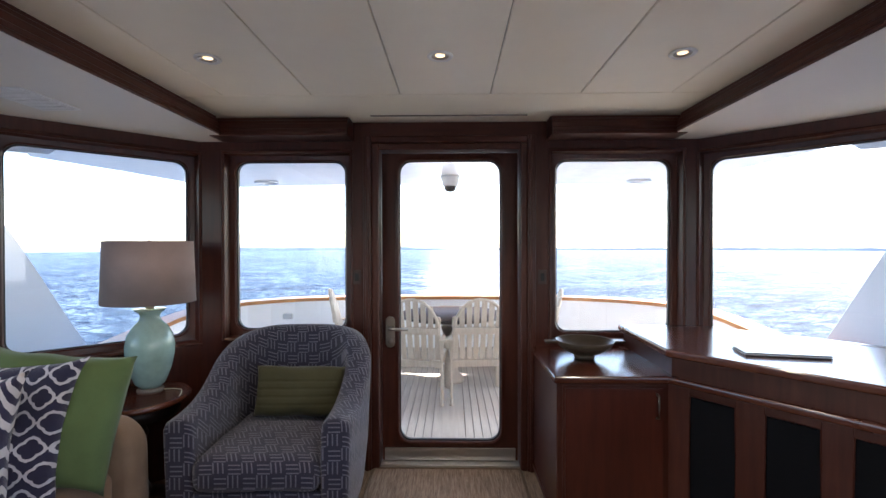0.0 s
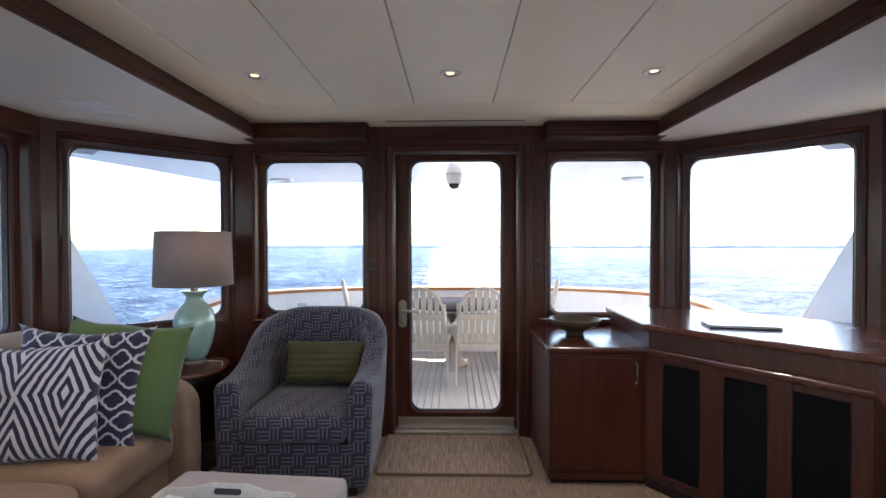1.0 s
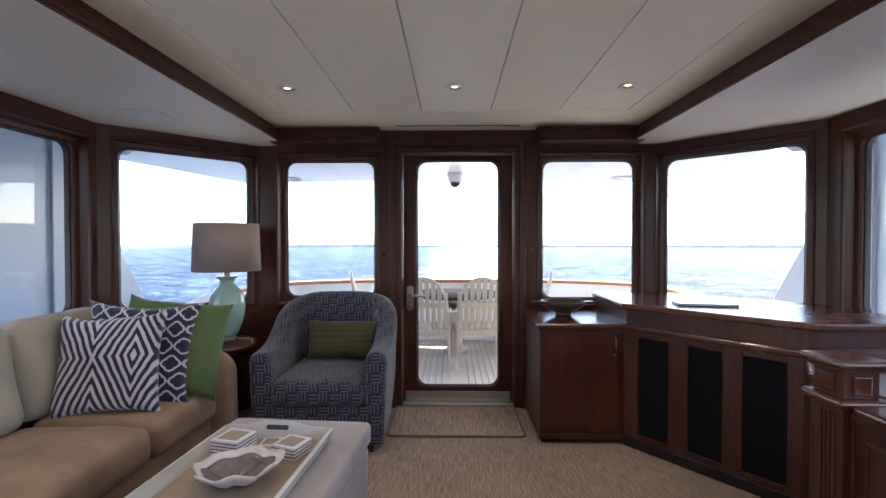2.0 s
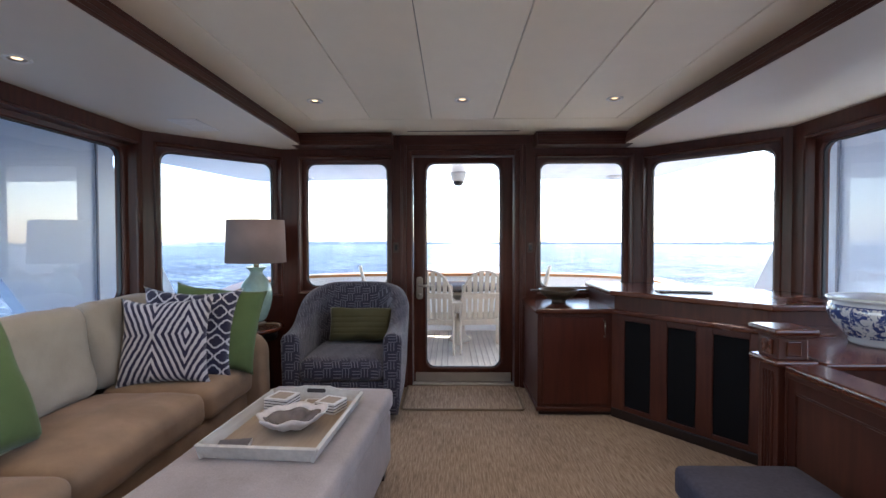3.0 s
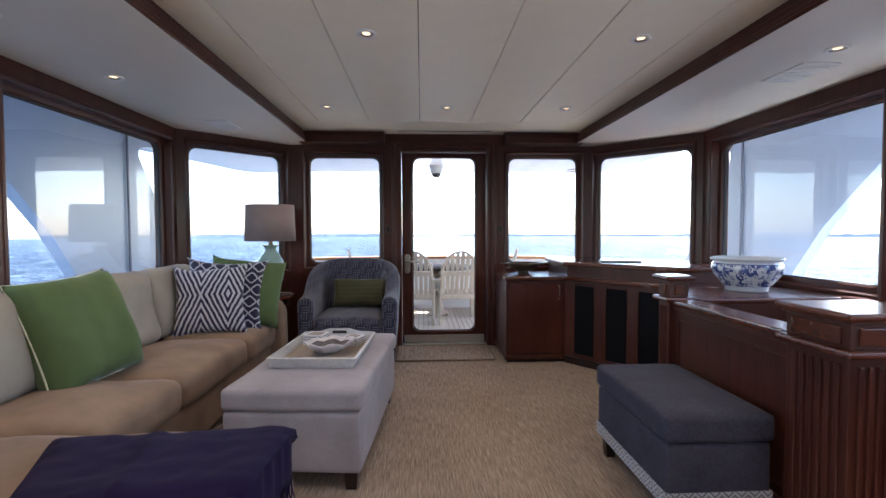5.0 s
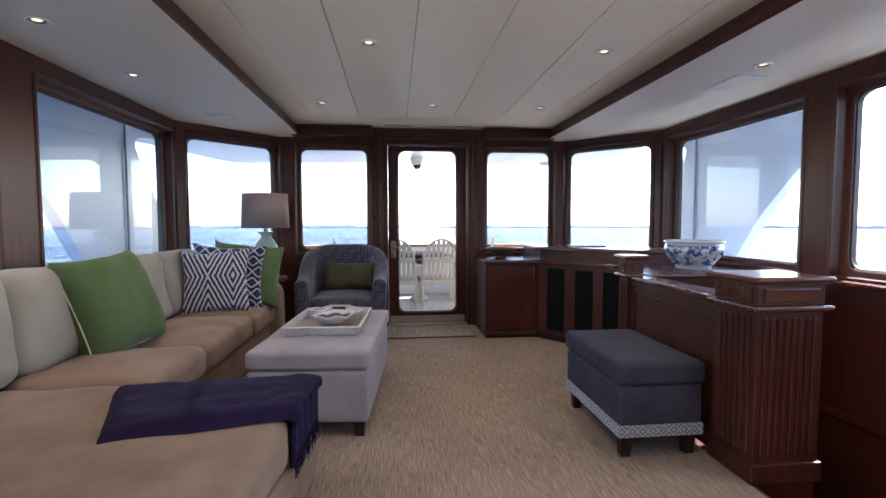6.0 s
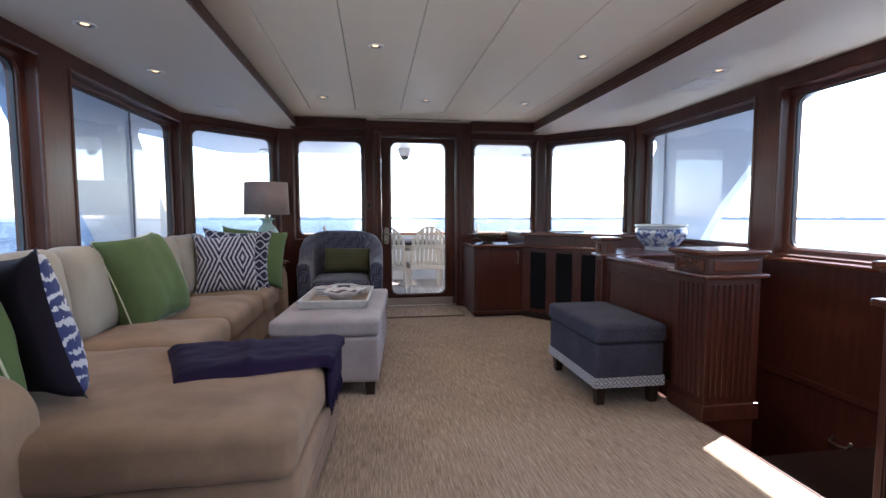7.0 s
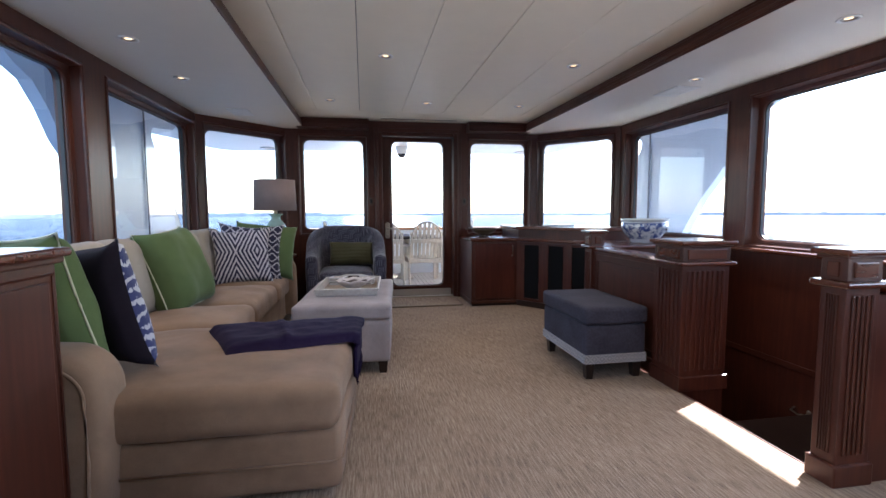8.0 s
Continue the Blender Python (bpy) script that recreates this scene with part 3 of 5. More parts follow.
# aft deck: planks, bulwark, cap rail, roof
DZ = -0.05
deck = setting("deck", box_bm(-2.75, 2.75, 3.05, 5.75, DZ - 0.08, DZ - 0.012), GROOVE, "black caulked base of the teak aft deck", "deck")


def stern_line(inset):
    pts = [(-2.62 + inset, 2.2), (-2.62 + inset, 2.9), (-2.62 + inset, 3.3), (-2.62 + inset, 3.6)]
    k = 22
    for i in range(k + 1):
        a = math.pi - math.pi * i / k
        c, s = math.cos(a), math.sin(a)
        pts.append(((2.62 - inset) * math.copysign(abs(c) ** 0.62, c), 3.6 + (2.0 - inset) * abs(s) ** 0.8))
    pts += [(2.62 - inset, 3.6), (2.62 - inset, 3.3), (2.62 - inset, 2.9), (2.62 - inset, 2.2)]
    return pts


def sheer(y):
    """How far the rail drops from the stern towards midships."""
    k = max(0.0, min(1.0, (4.9 - y) / 1.5))
    return -0.16 * k * k * (3 - 2 * k)


def ribbon(line_a, line_b, z0, z1, s0=0.0, s1=0.0):
    bm = bmesh.new()
    lo = [(bm.verts.new((*a, z0 + s0 * sheer(a[1]))), bm.verts.new((*b, z0 + s0 * sheer(b[1]))), bm.verts.new((*b, z1 + s1 * sheer(b[1]))), bm.verts.new((*a, z1 + s1 * sheer(a[1])))) for a, b in zip(line_a, line_b)]
    for p, q in zip(lo, lo[1:]):
        for i in range(4):
            bm.faces.new((p[i], p[(i + 1) % 4], q[(i + 1) % 4], q[i]))
    bm.faces.new(lo[0])
    bm.faces.new(lo[-1][::-1])
    bmesh.ops.recalc_face_normals(bm, faces=bm.faces)
    return bm


RAILZ = 0.70
setting("bulwark", ribbon(stern_line(0.0), stern_line(0.12), DZ - 0.3, RAILZ, 0.0, 1.0), GELCOAT, "white curved bulwark round the aft deck", "bulwark")
setting("trim_cap_rail", ribbon(stern_line(-0.03), stern_line(0.15), RAILZ + 0.003, RAILZ + 0.04, 1.0, 1.0), TEAK_RAIL, "varnished teak cap rail on the bulwark", "rail")
setting("hull_forward", prism([(-2.83, -4.4), (-1.6, -8.5), (0, -10.5), (1.6, -8.5), (2.83, -4.4), (2.62, 2.2), (-2.62, 2.2)], -2.75, -1.32), GELCOAT, "white hull below the saloon", "hull")
setting("hull", ribbon(stern_line(-0.01), stern_line(0.02), -2.7, DZ - 0.3), GELCOAT, "white hull side under the aft deck", "hull")
bm = prism([(-2.85, -4.4), (2.85, -4.4), (2.85, 5.0), (2.4, 5.6), (-2.4, 5.6), (-2.85, 5.0)], 2.165, 2.33, bevel=0.04)
setting("roof_aft", prism([(-2.9, 3.12), (2.86, 3.12), (2.95, 3.95), (2.9, 4.66), (2.82, 5.68), (2.72, 5.92), (2.5, 6.03), (1.95, 5.93), (0.9, 5.87), (-0.9, 5.87), (-1.95, 5.93), (-2.7, 6.09), (-2.95, 5.98), (-3.1, 5.68), (-3.3, 4.66), (-3.5, 3.95)], 2.07, 2.163, bevel=0.02), GELCOAT, "white moulded deckhead over the aft deck", "roof")
setting("roof", bm, GELCOAT, "white moulded boat deck roof with overhang", "roof")
for sx in (-1, 1):
    m = pose(sx * 2.8, 0, 0, 90, 0, 90)
    sub = prism([(0.50, 2.165), (0.84, 1.96), (0.99, 1.90), (1.13, 1.75), (1.26, 1.55), (1.42, 1.40), (1.68, 1.14), (1.93, 0.80), (2.45, 0.08), (3.98, 0.08), (3.60, 0.60), (3.48, 0.76), (3.25, 1.09), (3.06, 1.36), (2.90, 1.56), (2.73, 1.80), (2.735, 1.87), (2.80, 1.90), (3.3, 1.96), (3.45, 2.06)], -0.045, 0.045)
    bmesh.ops.transform(sub, matrix=m, verts=sub.verts)
    setting("wing_panel_" + ("port" if sx < 0 else "starboard"), sub, SHADED_GELCOAT, "white glossy side wing bracing the roof, shade put into its colour", "hull panel")
    seam = box_bm(sx * 2.74 - 0.008, sx * 2.74 + 0.008, 2.53, 2.55, -0.05, 2.165, 0.006)
    setting("stanchion_" + ("port" if sx < 0 else "starboard"), seam, SEAM, "slim grey upright beside the wing panel", "post")
setting("side_deck", box_bm(-2.83, -2.29, -4.4, 3.05, -0.3, -0.05), GELCOAT, "white side deck along the house", "deck")
setting("side_deck_starboard", box_bm(2.29, 2.83, -4.4, 3.05, -0.3, -0.05), GELCOAT, "white side deck along the house", "deck")


# ---- patterned materials ----
def chair_fabric():
    """Navy upholstery with pale basket-weave line blocks."""
    n = Nodes("basket_weave_upholstery", 0.9)
    x, y, z = n.xyz(n.coords())
    u = n.math('ADD', x, n.math('MULTIPLY', y, 0.55))
    v = n.math('ADD', z, n.math('MULTIPLY', y, 0.85))
    C = 0.060
    cu, cv = n.math('FLOOR', n.math('DIVIDE', u, C)), n.math('FLOOR', n.math('DIVIDE', v, C))
    par = n.math('FLOORED_MODULO', n.math('ADD', cu, cv), 2.0)

    def lines(a, b):
        s = n.math('LESS_THAN', n.math('FLOORED_MODULO', n.math('MULTIPLY', a, 3 / C), 1.0), 0.30)
        f = n.math('FLOORED_MODULO', n.math('DIVIDE', b, C), 1.0)
        inside = n.math('MULTIPLY', n.math('GREATER_THAN', f, 0.08), n.math('LESS_THAN', f, 0.94))
        return n.math('MULTIPLY', s, inside)
    mask = n.math('ADD', n.math('MULTIPLY', lines(u, v), par), n.math('MULTIPLY', lines(v, u), n.math('SUBTRACT', 1.0, par)))
    wear = n.noise(n.coords(), 260, 2)
    mask = n.math('MULTIPLY', mask, n.math('ADD', 0.55, n.math('MULTIPLY', wear, 0.6)))
    base = n.mix(n.noise(n.coords(), 6, 3), (0.011, 0.010, 0.024), (0.020, 0.018, 0.036))
    n.color(n.mix(mask, base, (0.125, 0.12, 0.148)))
    n.bump(n.math('ADD', n.math('MULTIPLY', mask, 0.5), wear), 0.4, 0.002)
    n.b.inputs["Sheen Weight"].default_value = 0.22
    return n.mat


def two_tone(name, make, a, b):
    n = Nodes(name, 0.92)
    x, y, z = n.xyz(n.coords())
    wob = n.noise(n.coords(), 16, 3)
    mask = make(n, x, y, z, wob)
    wv = n.noise(n.coords(), 420, 2)
    ca = n.mix(wv, tuple(i * 0.8 for i in a), tuple(min(1, i * 1.2) for i in a))
    cb = n.mix(wv, tuple(i * 0.85 for i in b), tuple(min(1, i * 1.1) for i in b))
    n.color(n.mix(mask, ca, cb))
    n.bump(n.math('ADD', wv, n.math('MULTIPLY', n.noise(n.coords(), 9, 3), 3.0)), 0.45, 0.003)
    n.b.inputs["Sheen Weight"].default_value = 0.2
    return n.mat


def diamonds(n, x, y, z, wob):
    a = n.math('ABSOLUTE', n.math('SUBTRACT', n.math('ABSOLUTE', n.math('ADD', x, 0.040)), 0.165))
    d = n.math('ADD', n.math('MULTIPLY', a, 2.1), n.math('ABSOLUTE', n.math('SUBTRACT', z, 0.035)))
    d = n.math('ADD', d, n.math('MULTIPLY', n.math('SUBTRACT', wob, 0.5), 0.035))
    return n.math('GREATER_THAN', n.math('SINE', n.math('MULTIPLY', d, 2 * math.pi / 0.066)), 0.08)


def trellis(n, x, y, z, wob):
    """Four-lobed cells in pale outline, row shifted against row, tied by short bars."""
    C = 0.086
    x = n.math('ADD', x, n.math('MULTIPLY', n.math('SUBTRACT', wob, 0.5), 0.010))
    row = n.math('FLOOR', n.math('DIVIDE', z, C * 0.98))
    shift = n.math('MULTIPLY', n.math('FLOORED_MODULO', row, 2.0), 0.5)
    u = n.math('ABSOLUTE', n.math('SUBTRACT', n.math('FLOORED_MODULO', n.math('ADD', n.math('DIVIDE', x, C), shift), 1.0), 0.5))
    v = n.math('ABSOLUTE', n.math('SUBTRACT', n.math('FLOORED_MODULO', n.math('DIVIDE', z, C * 0.98), 1.0), 0.5))

    def dist(a, b):
        return n.math('SQRT', n.math('ADD', n.math('MULTIPLY', a, a), n.math('MULTIPLY', b, b)))
    lobe = n.math('MINIMUM', dist(n.math('SUBTRACT', u, 0.18), v), dist(u, n.math('SUBTRACT', v, 0.18)))
    ring = n.math('LESS_THAN', n.math('ABSOLUTE', n.math('SUBTRACT', lobe, 0.245)), 0.052)
    outside = n.math('GREATER_THAN', lobe, 0.245)
    bars = n.math('LESS_THAN', n.math('MINIMUM', u, v), 0.05)
    return n.math('MAXIMUM', ring, n.math('MULTIPLY', outside, bars))


def ikat(n, x, y, z, wob):
    """Loose brush-like zigzags running up the cloth."""
    v = n.noise(n.coords((1, 1, 0.35)), 55, 3)
    d = n.math('ADD', x, n.math('MULTIPLY', n.math('PINGPONG', n.math('ADD', z, n.math('MULTIPLY', wob, 0.06)), 0.075), 0.95))
    d = n.math('ADD', d, n.math('MULTIPLY', n.math('SUBTRACT', v, 0.5), 0.055))
    return n.math('GREATER_THAN', n.math('SINE', n.math('MULTIPLY', d, 2 * math.pi / 0.046)), 0.22)


def porcelain_mat():
    n = Nodes("blue_white_porcelain", 0.08)
    v = n.coords()
    x, y, z = n.xyz(v)
    a = n.node("ShaderNodeTexNoise", Vector=v, Scale=17.0, Detail=7.0, Roughness=0.75, Distortion=1.1).outputs[0]
    b = n.noise(v, 52, 3)
    body = n.math('MULTIPLY', n.math('GREATER_THAN', z, 0.035), n.math('LESS_THAN', z, 0.182))
    blot = n.math('GREATER_THAN', n.math('ADD', n.math('MULTIPLY', a, 0.8), n.math('MULTIPLY', b, 0.2)), 0.495)
    dots = n.math('LESS_THAN', n.node("ShaderNodeTexVoronoi", Vector=v, Scale=26.0).outputs["Distance"], 0.21)
    ring = n.math('MULTIPLY', n.math('GREATER_THAN', z, 0.176), n.math('LESS_THAN', z, 0.181))
    mask = n.math('MAXIMUM', n.math('MULTIPLY', body, n.math('MAXIMUM', blot, n.math('MULTIPLY', dots, 0.7))), ring)
    blue = n.mix(b, (0.012, 0.022, 0.10), (0.05, 0.08, 0.22))
    n.color(n.mix(mask, (0.43, 0.45, 0.50), blue))
    n.b.inputs["Coat Weight"].default_value = 0.5
    return n.mat


CHAIR = chair_fabric()
DIAMOND = two_tone("diamond_stripe_linen", diamonds, (0.011, 0.009, 0.036), (0.44, 0.41, 0.43))
TRELLIS = two_tone("trellis_print_linen", trellis, (0.010, 0.009, 0.033), (0.42, 0.40, 0.43))
IKAT = two_tone("ikat_print_linen", ikat, (0.02, 0.028, 0.11), (0.46, 0.46, 0.50))
TRIM_TAPE = two_tone("woven_border_tape", lambda n, x, y, z, w: n.math('GREATER_THAN', n.math('SINE', n.math('MULTIPLY', n.math('ADD', n.math('ABSOLUTE', n.math('SUBTRACT', n.math('FLOORED_MODULO', n.math('ADD', x, y), 0.05), 0.025)), n.math('ABSOLUTE', n.math('SUBTRACT', z, 0.132))), 2 * math.pi / 0.02)), -0.1), (0.13, 0.13, 0.16), (0.40, 0.39, 0.385))
CELADON = plain("celadon_crackle_glaze", (0.27, 0.38, 0.34), 0.08, vary=0.10, scale=22)
PORCELAIN = porcelain_mat()
WHITEWASH = wood("whitewashed_tray_wood", (0.30, 0.28, 0.26), (0.42, 0.40, 0.37), (0.54, 0.52, 0.48), along=(1, 0.1, 1), rough=0.6, coat=0)
TRAYWOOD = wood("bare_tray_board", (0.17, 0.125, 0.09), (0.25, 0.19, 0.14), (0.33, 0.26, 0.20), along=(1, 0.08, 1), rough=0.6, coat=0)
BOWLWOOD = wood("dark_turned_wood", (0.026, 0.018, 0.011), (0.052, 0.036, 0.022), (0.085, 0.062, 0.04), rough=0.35, along=(0.3, 0.3, 1))
MAT_FIBRE = carpet_mat()
MAT_EDGE = cloth("brown_mat_binding", (0.16, 0.12, 0.085), weave=300)
PIPING = cloth("cream_piping", (0.50, 0.50, 0.36), weave=400, wrinkle=0)
SHELLIN = plain("abalone_inside", (0.10, 0.085, 0.085), 0.22, vary=0.4, scale=18)
SHELLOUT = plain("chalky_shell_rim", (0.46, 0.42, 0.41), 0.5, vary=0.2, scale=30)
PALECARD = plain("white_card_stack", (0.52, 0.50, 0.49), 0.6)


def glow(name, c, strength):
    n = Nodes(name)
    n.put(n.b.inputs["Emission Color"], c)
    n.b.inputs["Emission Strength"].default_value = strength
    n.color(c)
    return n.mat


LENS = glow("lit_halogen_lens", (1.0, 0.72, 0.40), 0.32)
BULB = glow("lit_lamp_bulb", (1.0, 0.78, 0.52), 5.0)


# ---- sofa corner ----
def side_profile(pts, y0, y1, bevel=0.035):
    """A shape drawn in (x, z) and given width along y, with soft edges."""
    bm = prism(pts, y0, y1, bevel=bevel)
    for v in bm.verts:
        v.co = Vector((v.co.x, v.co.z, v.co.y))
    bmesh.ops.recalc_face_normals(bm, faces=bm.faces)
    return bm


def arc(cx, cz, r, a0, a1, n=8):
    return [(cx + r * math.cos(radians(a0 + (a1 - a0) * i / n)), cz + r * math.sin(radians(a0 + (a1 - a0) * i / n))) for i in range(n + 1)]


def skew(bm):
    """The chaise runs a few degrees off the sofa's line."""
    for v in bm.verts:
        k = max(0.0, min(1.0, (v.co.x + 1.5) / 0.6))
        v.co.x += k * ((v.co.y + 0.44) * 0.058 + 0.008)
    return bm


sofa = thing("sectional_sofa", pose(0, 0, 0), "oatmeal upholstered sectional sofa with chaise and loose cushions", "sofa")
part("base", pad(-2.12, -1.37, 0.0, 2.02, 0.03, 0.262, 0.025, 0, 1), SOFA, sofa, "oatmeal upholstered sofa base", True)
part("chaise_base", skew(pad(-2.12, -0.700, -0.90, 0.06, 0.02, 0.252, 0.03, 0, 2)), SOFA, sofa, "upholstered chaise base with a welt seam", True)
part("welt", skew(tube([(-1.46, -0.906, 0.135), (-0.725, -0.906, 0.135), (-0.697, -0.88, 0.135), (-0.697, 0.03, 0.135)], 0.005, 6)), SOFA, sofa, smooth=True)
part("seat_cushion", skew(pad(-1.93, -0.70, -0.925, 0.035, 0.252, 0.425, 0.050, 0.020, 3, 24, 0.010)), SOFA, sofa, "long soft chaise cushion", True)
part("seat_cushion", pad(-1.93, -1.33, 0.035, 0.612, 0.262, 0.43, 0.052, 0.030, 4, 20, 0.010), SOFA, sofa, smooth=True)
part("seat_cushion", pad(-1.93, -1.33, 0.618, 1.45, 0.262, 0.425, 0.052, 0.034, 5, 20, 0.010), SOFA, sofa, smooth=True)
part("seat_cushion", pad(-1.93, -1.32, 1.455, 1.985, 0.262, 0.43, 0.052, 0.028, 6, 20, 0.010), SOFA, sofa, smooth=True)
part("back_frame", pad(-2.15, -2.02, -0.95, 2.08, 0.05, 0.82, 0.05, 0.0, 7), SOFA, sofa, "upholstered sofa back", True)
for i, (a, b) in enumerate(((-0.78, 0.12), (0.125, 0.86), (0.865, 1.42), (1.425, 1.99))):
    bm = pad(-0.10, 0.10, a, b, 0.0, 0.47, 0.085, 0.0, 8 + i, 18, 0.016)
    bmesh.ops.transform(bm, matrix=pose(-1.935, 0, 0.415, 0, -9, 0), verts=bm.verts)
    part("back_cushion", bm, SOFA_BACK, sofa, "loose oatmeal back cushion", True)
far_arm = [(-2.12, 0.05), (-2.12, 0.76), (-1.95, 0.73), (-1.70, 0.66), (-1.50, 0.60)] + arc(-1.405, 0.475, 0.135, 78, 0, 8) + [(-1.265, 0.25), (-1.27, 0.05)]
part("arm", side_profile(far_arm, 1.985, 2.115), SOFA, sofa, "sloping rounded sofa arm", True)
near_arm = [(-2.12, 0.03), (-2.12, 0.665), (-1.90, 0.64), (-1.74, 0.610)] + arc(-1.590, 0.450, 0.150, 88, 0, 10) + [(-1.438, 0.25), (-1.45, 0.03)]
arm = part("arm", side_profile(near_arm, -1.005, -0.80, 0.045), SOFA, sofa, "sloping rounded sofa arm", True)
front_line = [(x, -1.004, z) for x, z in ([(-1.90, 0.600), (-1.74, 0.570)] + arc(-1.590, 0.450, 0.110, 88, 0, 10) + [(-1.478, 0.25), (-1.49, 0.04)])]
part("piping", tube(front_line, 0.006, 6), SOFA, arm, smooth=True)


def pillow(name, m, w, h, d, mat, label, seed, back=None, pipe=None, pinch=0.09, ear=0.085):
    t = thing(name, m, label, "pillow", "sofa pillows")
    bm = cushion(w, h, d, puff=0.75, seed=seed, pinch=pinch, ear=ear, wob=0.012)
    body = part("cover", bm, [mat, back or mat], t, smooth=True)
    if back:
        for p in body.data.polygons:
            p.material_index = 0 if p.center.y < 0 else 1
    if pipe:
        pts = []
        for i in range(48):
            s = i / 12
            k, f = int(s), s - int(s)
            u, v = ((-1 + 2 * f, -1), (1, -1 + 2 * f), (1 - 2 * f, 1), (-1, 1 - 2 * f))[k]
            point = 1 + ear * (u * v) ** 6
            pts.append((u * w / 2 * (1 - pinch * (1 - v * v) * abs(u) ** 3) * point, 0, v * h / 2 * (1 - pinch * (1 - u * u) * abs(v) ** 3) * point))
        part("piping", tube(pts, 0.0045, 6, closed=True), pipe, t, smooth=True)
    return t


pillow("throw_pillow", pose(-1.800, 0.605, 0.665, 0, 0, 80) @ pose(0, 0, 0, -20, -4, 0), 0.48, 0.52, 0.25, GREEN, "moss green linen pillow with pale piping", 2, pipe=PIPING, pinch=0.055, ear=0.03)
pillow("throw_pillow", pose(-1.645, 1.60, 0.648, 0, 0, 10) @ pose(0, 0, 0, -16, -2, 0), 0.46, 0.47, 0.13, DIAMOND, "navy and white diamond striped square pillow", 3)
pillow("throw_pillow", pose(-1.60, 1.735, 0.665, 0, 0, 10) @ pose(0, 0, 0, -15, 3, 0), 0.51, 0.50, 0.12, TRELLIS, "navy and white trellis print pillow", 4)
pillow("throw_pillow", pose(-1.51, 1.868, 0.672, 0, 0, 8) @ pose(0, 0, 0, -16, 6, 0), 0.52, 0.50, 0.21, GREEN, "moss green linen pillow against the sofa arm", 5, pinch=0.06, ear=0.03)
pillow("throw_pillow", pose(-1.655, -0.575, 0.670, 0, 0, 150) @ pose(0, 0, 0, -10, 6, 0), 0.45, 0.47, 0.17, IKAT, "navy pillow with a blue ikat print front", 6, back=NAVY_FELT)
pillow("throw_pillow", pose(-1.765, -0.715, 0.705, 0, 0, 152) @ pose(0, 0, 0, -14, 3, 0), 0.46, 0.50, 0.18, GREEN, "moss green linen pillow with pale piping", 7, pipe=PIPING, pinch=0.055, ear=0.03)


def throw_blanket():
    t = thing("throw_blanket", pose(0, 0, 0), "folded navy knit throw with fringe over the chaise edge", "blanket")
    bm = bmesh.new()
    nu, nv = 40, 22
    rows = {}
    near0, near1 = Vector((-1.19, -0.57, 0)), Vector((-0.68, -0.42, 0))
    far0, far1 = Vector((-1.40, -0.11, 0)), Vector((-0.68, -0.05, 0))
    L = 0.78
    for side in (0, 1):
        for i in range(nu + 1):
            s = i / nu * (L + 0.13) / L
            for j in range(nv + 1):
                v = j / nv
                k = min(s, 1.0)
                p = near0.lerp(near1, k).lerp(far0.lerp(far1, k), v)
                lift = 0.042 + 0.010 * noise.noise((p.x * 6, p.y * 6, 2)) + 0.007 * noise.noise((p.x * 17, p.y * 17, 5))
                if 0.42 < s < 0.50:
                    lift += 0.012 * math.sin((s - 0.42) / 0.08 * math.pi)
                ed = min(v, 1 - v, s + 0.001) * 14
                lift *= min(1.0, ed) ** 0.5 if ed < 1 else 1.0
                z = 0.437 + (lift if side == 0 else 0.0)
                x = p.x
                over = (s - 1.0) * L
                if over > -0.05:
                    q = min(1.0, (over + 0.05) / 0.05)
                    x += 0.012 * q + (0.02 if side == 0 else 0.0) * q
                    z -= 0.02 * q * q
                if over > 0:
                    z -= over * 1.15
                    x = -0.694 + (0.020 if side == 0 else 0.004) + 0.005 * math.sin(v * 30)
                rows[side, i, j] = bm.verts.new((x, p.y, z))
        for i in range(nu):
            for j in range(nv):
                q = [rows[side, i, j], rows[side, i + 1, j], rows[side, i + 1, j + 1], rows[side, i, j + 1]]
                bm.faces.new(q if side == 0 else q[::-1])
    for i in range(nu):
        for j in (0, nv):
            bm.faces.new((rows[0, i, j], rows[0, i + 1, j], rows[1, i + 1, j], rows[1, i, j]))
    for j in range(nv):
        for i in (0, nu):
            bm.faces.new((rows[0, i, j], rows[0, i, j + 1], rows[1, i, j + 1], rows[1, i, j]))
    bmesh.ops.recalc_face_normals(bm, faces=bm.faces)
    part("cloth", skew(bm), NAVY, t, smooth=True)
    rng = random.Random(8)
    bm = bmesh.new()
    for k in range(44):
        y = -0.41 + 0.35 * k / 43
        dz = rng.uniform(0.05, 0.075)
        tube([(-0.678, y, 0.285), (-0.677 + rng.uniform(-0.006, 0.006), y + rng.uniform(-0.006, 0.006), 0.285 - dz * 0.5), (-0.676 + rng.uniform(-0.008, 0.008), y + rng.uniform(-0.009, 0.009), 0.285 - dz)], [0.003, 0.003, 0.0015], 5, bm)
    tagged(part("fringe", skew(bm), NAVY, t, "knotted navy fringe"), kind="stuff")


throw_blanket()

